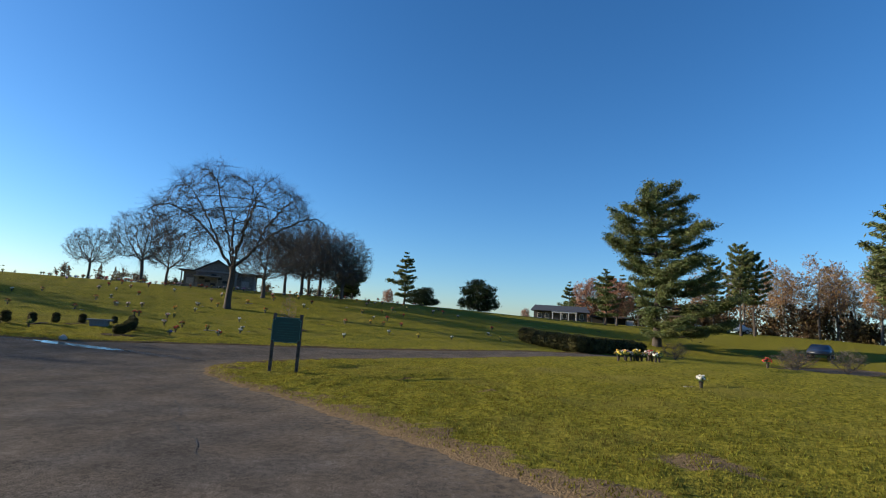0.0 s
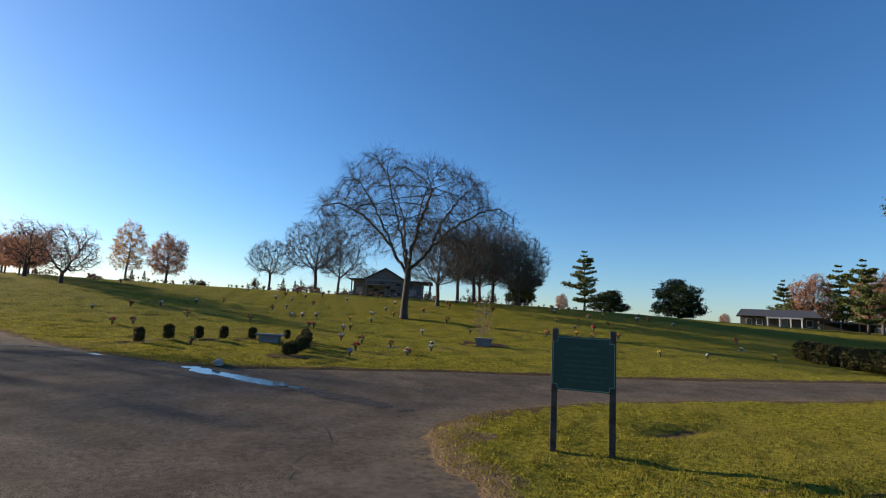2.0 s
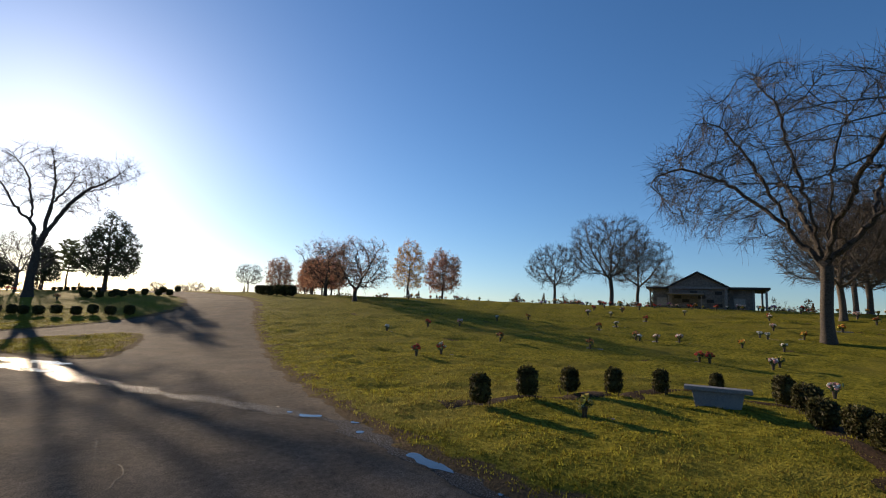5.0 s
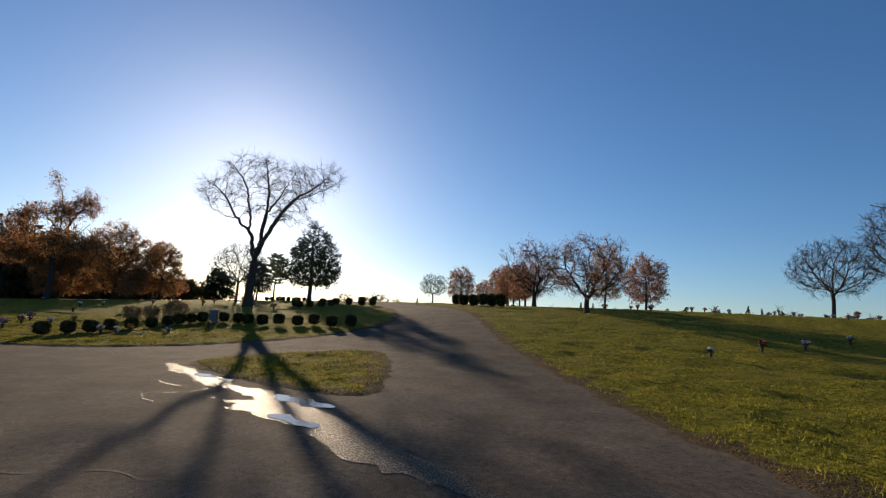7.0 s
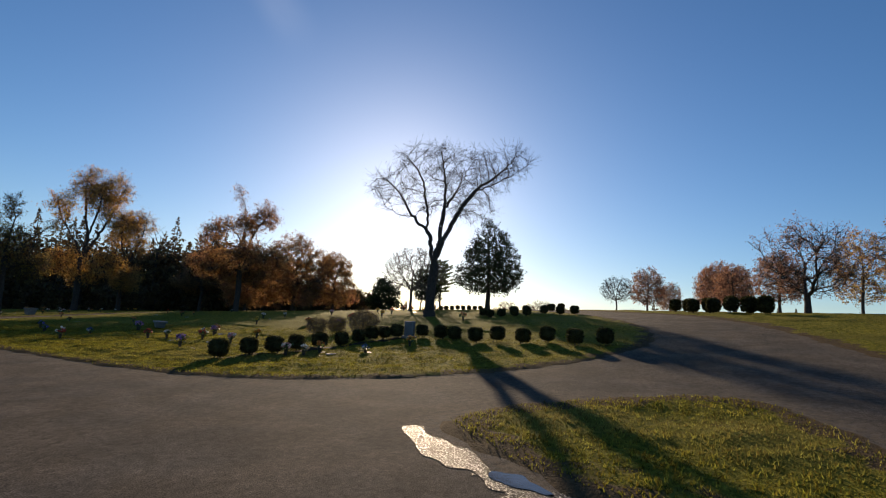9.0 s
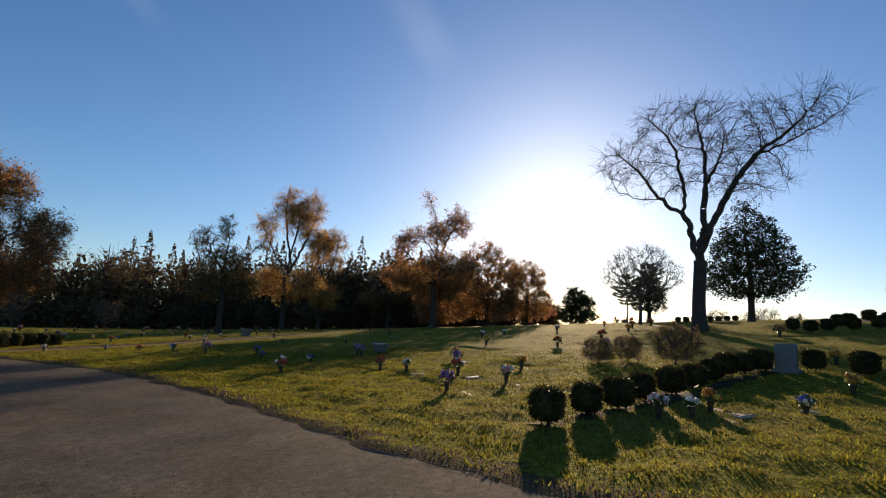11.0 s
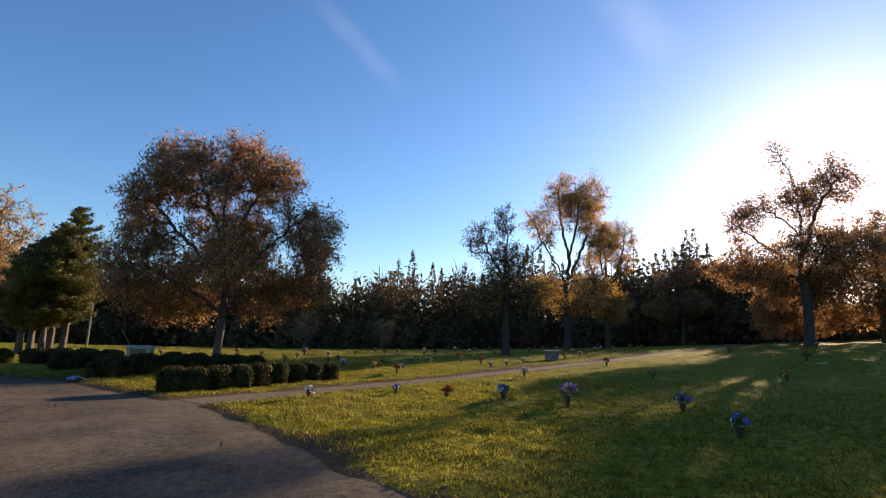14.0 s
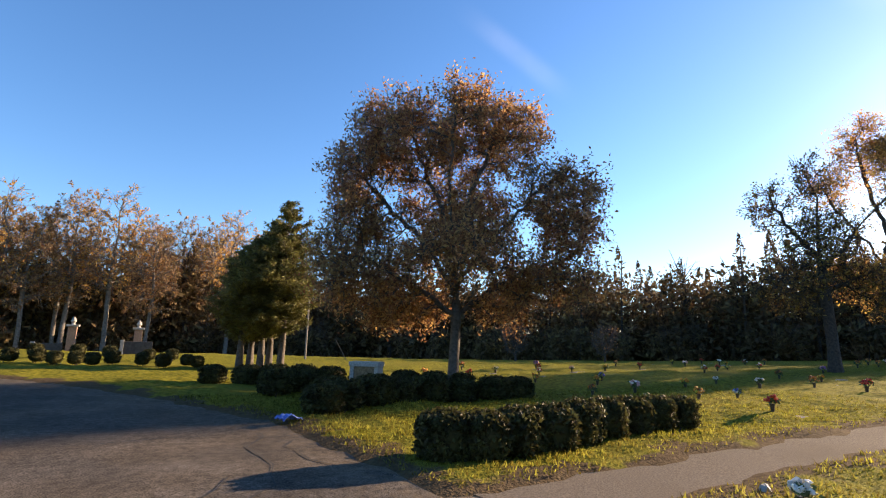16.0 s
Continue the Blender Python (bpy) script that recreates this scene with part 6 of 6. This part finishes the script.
# a crowded memorial beyond the grass rise, and single vases near it
for k in range(14):
    vase(0.5 + 0.14 * k + turn_rs.uniform(-0.1, 0.1), 28.7 + turn_rs.uniform(-0.3, 0.5), (3, 1, 3, 5, 1, 3, 8, 3, 1, 5, 3, 0, 1, 3)[k], 1.15, False)
vase(2.0, 19.1, 1, 0.95, True, 10)
vase(6.9, 29.6, 0, 1.1)
vase(16.0, 34.0, 1, 1.2)
# rows of graves over the far lawns
rs = np.random.RandomState(77)
taken = [(x, y) for some in (north, slope, west, south) for x, y, _ in some]


def rows_of(x0, y0, ux, uy, along, n_along, across, n_across, chance, s=1.0, keep_off=1.1):
    """Rows of vases and markers over a lawn, thinned at random, off the paving."""
    vx, vy = -uy, ux
    for a in range(n_along):
        for b in range(n_across):
            x = x0 + ux * along * a + vx * across * b + rs.normal() * 0.5
            y = y0 + uy * along * a + vy * across * b + rs.normal() * 0.3
            if rs.uniform() > chance or float(road_distance(np.array([x]), np.array([y]))[0]) < 1.2:
                continue
            if min((math.hypot(x - p, y - q) for p, q in taken), default=9) < keep_off:
                continue
            taken.append((x, y))
            if rs.uniform() < 0.8:
                vase(x, y, int(rs.choice(9, p=[0.16, 0.16, 0.13, 0.1, 0.07, 0.14, 0.04, 0.13, 0.07])), s * rs.uniform(0.8, 1.15), rs.uniform() < 0.4)
            else:
                lay_marker(x, y, 30)


rows_of(-62, 29, 0.88, 0.47, 2.6, 18, 3.6, 7, 0.50)
rows_of(-60, 45, 0.88, 0.47, 2.2, 22, 3.0, 5, 0.72)
rows_of(-24, 38, 0.80, 0.60, 2.6, 9, 4.0, 6, 0.55)
rows_of(-62, -4, 0.2, 0.98, 2.6, 6, 4.0, 8, 0.30)
rows_of(-58, -20, -0.98, -0.2, 2.4, 14, -3.0, 5, 0.46, 0.68)
rows_of(-52, -29, -0.96, -0.26, 2.0, 13, -3.0, 5, 0.72, 0.7)
rows_of(-66, 3, -0.9, 0.2, 3.0, 9, 3.0, 3, 0.3)

# ---------------- buildings ----------------
STONEWALL = mat("brown grey stone facing", (0.15, 0.132, 0.115), (0.27, 0.24, 0.21), 0.9, 6.0, 0.6, 25, c3=(0.13, 0.115, 0.1), scale2=1.2)
ROOF = mat("dark shingle roof", (0.05, 0.047, 0.045), (0.10, 0.095, 0.09), 0.9, 14, 0.5, 30)
TRIM = mat("weathered trim", (0.20, 0.19, 0.175), (0.30, 0.285, 0.265), 0.8, 10, 0.1, 30)
PANEL = mat("pale marble crypt panel", (0.28, 0.265, 0.24), (0.42, 0.40, 0.37), 0.45, 6, 0.05, 30)
DARKP = mat("dark recess", (0.03, 0.028, 0.026), (0.06, 0.056, 0.052), 0.8, 10, 0)
WHITE = mat("white paint", (0.5, 0.49, 0.47), (0.66, 0.65, 0.62), 0.6, 12, 0.05, 40)
GLASS = mat("dark window glass", (0.02, 0.024, 0.03), (0.03, 0.035, 0.04), 0.08, 3, 0)


def gable_roof(w, d, eave, peak, over=0.35, thick=0.14, x=0.0):
    """Two pitched slabs with their ridge running front to back."""
    bm = bmesh.new()
    half = w / 2 + over
    rise = peak - eave
    for s in (-1, 1):
        prof = [(x + s * half, eave - over * rise / (w / 2)), (x, peak), (x, peak + thick), (x + s * half, eave - over * rise / (w / 2) + thick)]
        a = [bm.verts.new((px, -d / 2 - over, pz)) for px, pz in prof]
        b = [bm.verts.new((px, d / 2 + over, pz)) for px, pz in prof]
        for k in range(4):
            bm.faces.new((a[k], a[(k + 1) % 4], b[(k + 1) % 4], b[k]))
        bm.faces.new(a[::-1])
        bm.faces.new(b)
    bmesh.ops.recalc_face_normals(bm, faces=bm.faces)
    return bm


mz = base("mausoleum", -54.6, 69.6, float(heights(-54.6, 69.6)) - 0.1, 32.5, "low stone mausoleum with a central gable and side porches", "building")
bm = box(bmesh.new(), 5.6, 6.0, 2.9, -0.7, 0, 1.35)
g = [bm.verts.new((-0.7 + px, py, pz)) for py in (-3.0, 3.0) for px, pz in ((-2.8, 2.8), (2.8, 2.8), (0, 4.35))]
bm.faces.new(g[:3]), bm.faces.new(g[3:][::-1])
part("wall", bm, STONEWALL, mz)
part("roof", gable_roof(5.6, 6.0, 2.85, 4.4, x=-0.7), ROOF, mz)
for x, w in ((-4.35, 1.9), (3.3, 2.6)):
    part("wall", box(bmesh.new(), w, 5.0, 2.75, x, 0.3, 1.28), STONEWALL, mz)
part("roof", box(bmesh.new(), 2.5, 5.8, 0.22, -4.75, 0.2, 2.76, 0.03), ROOF, mz, "flat dark side roof")
part("roof", box(bmesh.new(), 4.0, 5.8, 0.22, 4.1, 0.2, 2.76, 0.03), ROOF, mz, "flat dark porch roof")
for x in (4.6, 5.75):
    for y in (-2.2, 2.4):
        part("column", box(bmesh.new(), 0.2, 0.2, 2.75, x, y, 1.28, 0.01), TRIM, mz)
part("column", box(bmesh.new(), 0.16, 0.16, 2.7, -5.6, -2.2, 1.25, 0.01), TRIM, mz)
part("canopy", box(bmesh.new(), 3.6, 1.6, 0.14, -1.9, -4.0, 1.95, 0.02), TRIM, mz, "thin flat canopy")
for x in (-3.55, -0.35):
    part("column", box(bmesh.new(), 0.1, 0.1, 2.0, x, -4.6, 0.9), TRIM, mz)
for x in (-3.4, 2.0):
    part("pilaster", box(bmesh.new(), 0.3, 0.2, 2.85, x, -3.05, 1.35, 0.01), TRIM, mz)
part("beam", box(bmesh.new(), 5.9, 0.22, 0.26, -0.7, -3.06, 2.72, 0.01), TRIM, mz)
for r in range(5):
    for k in range(6):
        part("crypt_panel", box(bmesh.new(), 0.70, 0.06, 0.36, -2.7 + 0.8 * k, -3.03, 0.38 + 0.45 * r, 0.01), STONEWALL if (r + k) % 3 else DARKP, mz)
for x in (-4.35, 3.3):
    win = part("window", box(bmesh.new(), 1.16, 0.12, 1.0, x, -2.25, 1.2, 0.01), TRIM, mz)
    part("pane", box(bmesh.new(), 1.0, 0.05, 0.84, x, -2.31, 1.2), PANEL, win, "pale panel")

hall = base("pavilion", -5.6, 119.5, float(heights(-5.6, 119.5)) + 0.25, 2, "long low house with a dark roof and a white porch", "building")
part("wall", box(bmesh.new(), 11.5, 5.0, 2.6, 0, 1.5, 1.2), ROOF, hall)
bm = bmesh.new()
v = [bm.verts.new(p) for p in ((-6.4, -2.6, 2.35), (6.4, -2.6, 2.35), (6.4, 4.6, 2.35), (-6.4, 4.6, 2.35), (-5.6, 1.2, 3.7), (5.6, 1.2, 3.7))]
for q in ((0, 1, 5, 4), (1, 2, 5), (2, 3, 4, 5), (3, 0, 4), (3, 2, 1, 0)):
    bm.faces.new([v[k] for k in q])
part("roof", bm, mat("blue grey roof", (0.030, 0.034, 0.042), (0.06, 0.066, 0.078), 0.8, 14, 0.2, 30), hall)
part("porch_beam", box(bmesh.new(), 5.4, 0.24, 0.34, 0.9, -2.4, 2.2, 0.01), WHITE, hall, "white porch beam")
for x in (-1.6, 0.2, 1.8, 3.4):
    part("column", box(bmesh.new(), 0.2, 0.2, 2.1, x, -2.4, 1.05, 0.01), WHITE, hall)
for x in (-4.4, -2.8, 1.0, 4.6):
    win = part("window", box(bmesh.new(), 0.95, 0.1, 1.15, x, -1.03, 1.35, 0.01), WHITE, hall)
    part("pane", box(bmesh.new(), 0.8, 0.05, 1.0, x, -1.07, 1.35), GLASS, win)


shed = base("shed", 5.0, 124.5, float(heights(5.0, 124.5)) + 0.1, 3, "long low dark open shed with a pale end wall", "shed")
part("roof", box(bmesh.new(), 8.4, 3.6, 0.25, 0, 0, 2.35, 0.04), ROOF, shed)
part("back_wall", box(bmesh.new(), 8.0, 0.2, 2.3, 0, 1.5, 1.05), DARKP, shed)
part("end_wall", box(bmesh.new(), 1.3, 3.0, 1.9, 4.4, -0.2, 0.85, 0.02), PANEL, shed, "pale rendered end wall")
for x in (-3.8, -1.3, 1.2):
    part("post", box(bmesh.new(), 0.16, 0.16, 2.3, x, -1.5, 1.1, 0.01), TRIM, shed)


def car(x, y, rz, paint, label):
    ob = base("car", x, y, None, rz, label, "car", "parked cars")
    bm = bmesh.new()
    prof = [(-2.15, 0.45), (-2.2, 0.75), (-1.9, 0.92), (-1.2, 1.0), (-0.75, 1.42), (0.75, 1.46), (1.45, 1.02), (2.1, 0.9), (2.2, 0.6), (2.1, 0.4)]
    sides = []
    for s in (-1, 1):
        sides.append([bm.verts.new((px, s * (0.86 if pz < 1.1 else 0.66), pz)) for px, pz in prof])
    for k in range(len(prof)):
        j = (k + 1) % len(prof)
        bm.faces.new((sides[0][k], sides[0][j], sides[1][j], sides[1][k]))
    bm.faces.new(sides[0][::-1]), bm.faces.new(sides[1])
    bmesh.ops.recalc_face_normals(bm, faces=bm.faces)
    bmesh.ops.bevel(bm, geom=bm.edges[:], offset=0.05, segments=2, affect="EDGES")
    part("body", bm, paint, ob, smooth=True)
    for s in (-1, 1):
        bm = bmesh.new()
        bm.faces.new([bm.verts.new((px, s * (0.80 - 0.16 * (pz - 1.0) / 0.4) + s * 0.03, pz)) for px, pz in ((-1.0, 1.05), (1.25, 1.05), (0.66, 1.38), (-0.66, 1.36))])
        bmesh.ops.solidify(bm, geom=bm.faces[:], thickness=0.02)
        part("side_window", bm, GLASS, ob)
        for px in (-1.35, 1.4):
            bm = bmesh.new()
            bmesh.ops.create_cone(bm, cap_ends=True, segments=18, radius1=0.33, radius2=0.33, depth=0.22, matrix=pose(px, s * 0.78, 0.33, 90, 0, 0))
            wheel = part("wheel", bm, TARLINE, ob)
            bm = bmesh.new()
            bmesh.ops.create_cone(bm, cap_ends=True, segments=14, radius1=0.2, radius2=0.17, depth=0.05, matrix=pose(px, s * 0.90, 0.33, 90 * s, 0, 0))
            part("rim", bm, TRIM, wheel)
    return ob


CARWHITE = mat("white car paint", (0.6, 0.6, 0.6), (0.7, 0.7, 0.7), 0.25, 3, 0, coat=0.6)
CARBLUE = mat("dark blue car paint", (0.012, 0.018, 0.035), (0.02, 0.028, 0.05), 0.35, 3, 0, coat=0.3)
car(17.1, 102.0, 15, CARWHITE, "white car parked before the far wood")
car(21.8, 91.0, 10, mat("silver car paint", (0.35, 0.38, 0.42), (0.45, 0.48, 0.52), 0.3, 3, 0, coat=0.6), "silver car parked by the trees")
car(21.6, 61.8, 62, CARBLUE, "dark blue car parked behind leggy shrubs")

# entrance pillars, low walls and pole
def pillar(x, y, rz, ht, label):
    ob = base("pillar", x, y, None, rz, label, "gate pillar", "entrance pillars")
    shaft = part("shaft", box(bmesh.new(), 0.42, 0.42, ht + 0.1, 0, 0, ht / 2 - 0.05, 0.01), BRICK, ob)
    part("cap", box(bmesh.new(), 0.62, 0.62, 0.12, 0, 0, ht + 0.05, 0.02), PALE_STONE, ob)
    part("finial", lathe(bmesh.new(), [(0.12, ht + 0.1), (0.07, ht + 0.18), (0.15, ht + 0.3), (0.10, ht + 0.42), (0.03, ht + 0.55)], 12), PALE_STONE, ob)
    return ob


pillar(-38.4, -46.1, 10, 1.45, "brick entrance pillar with a pale stone cap")
pillar(-41.6, -46.7, 10, 1.45, "brick entrance pillar with a pale stone cap")
for x, y, w, ht, rz in ((-37.4, -46.0, 1.3, 0.45, 8), (-42.6, -41.2, 1.25, 0.62, 10)):
    wall = base("low_wall", x, y, None, rz, "low dark entrance wall with a pale end", "wall", "entrance walls")
    part("body", box(bmesh.new(), w, 0.3, ht + 0.1, 0, 0, ht / 2 - 0.05, 0.01), DARKP, wall)
    part("end_block", box(bmesh.new(), 0.16, 0.36, ht + 0.16, w / 2 + 0.08, 0, ht / 2, 0.01), PALE_STONE, wall)
POLEWOOD = mat("grey pole timber", (0.14, 0.12, 0.10), (0.24, 0.21, 0.18), 0.9, 10, 0.4, 30)
pole = base("utility_pole", -50.7, -39.0, None, 0, "grey wooden pole with a stay at the wood's edge", "pole")
part("shaft", cone(bmesh.new(), 0.055, 0.04, 4.0, 0, 0, -0.1, 10), POLEWOOD, pole)
part("stay", mesh_of("stay", *tubes([(np.array([-2.2, 0.3, -0.1]), np.array([-1.5, 0.2, 1.1]), 0.02, 0.02)]), POLEWOOD), POLEWOOD, pole)

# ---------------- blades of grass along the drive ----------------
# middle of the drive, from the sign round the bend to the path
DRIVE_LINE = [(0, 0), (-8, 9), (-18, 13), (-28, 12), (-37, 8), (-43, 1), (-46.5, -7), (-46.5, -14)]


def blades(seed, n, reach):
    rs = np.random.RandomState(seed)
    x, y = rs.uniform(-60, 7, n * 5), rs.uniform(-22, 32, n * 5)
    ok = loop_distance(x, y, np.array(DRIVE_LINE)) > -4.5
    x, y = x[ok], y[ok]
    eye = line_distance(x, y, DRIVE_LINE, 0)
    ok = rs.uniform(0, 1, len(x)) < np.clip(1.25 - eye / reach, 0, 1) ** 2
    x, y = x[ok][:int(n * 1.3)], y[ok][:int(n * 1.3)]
    d = road_distance(x, y)
    # thin on the worn sandy verge
    ok = d > 0.08 + np.where((x > -9) & (y < 17), 1.7, 0.6) * rs.uniform(0, 1, len(x)) ** 2
    x, y, d = x[ok][:n], y[ok][:n], d[ok][:n]
    m = len(x)
    z = turf(x, y, d)[0] - 0.006
    a = rs.uniform(0, 6.28, m)
    ht = rs.uniform(0.022, 0.052, m) * (1 + 0.2 * waves(x, y, 1.6, 31) + 0.3 * waves(x, y, 0.45, 32))
    w = rs.uniform(0.006, 0.0135, m)
    lean_ = rs.normal(size=(m, 2)) * 0.45 * ht[:, None]
    c, s = np.cos(a) * w, np.sin(a) * w
    v = np.stack([np.stack([x - c, y - s, z], -1), np.stack([x + c, y + s, z], -1), np.stack([x + lean_[:, 0], y + lean_[:, 1], z + np.maximum(ht, 0.02)], -1)], 1).reshape(-1, 3)
    me = bpy.data.meshes.new("grass")
    me.vertices.add(3 * m)
    me.vertices.foreach_set("co", v.astype(np.float32).ravel())
    me.loops.add(3 * m)
    me.loops.foreach_set("vertex_index", np.arange(3 * m, dtype=np.int32))
    me.polygons.add(m)
    me.polygons.foreach_set("loop_start", np.arange(0, 3 * m, 3, dtype=np.int32))
    me.materials.append(BLADE)
    me.update()
    me.validate()
    tagged(new("grass", me), "short mown grass blades on the lawn", "grass", kind="stuff")


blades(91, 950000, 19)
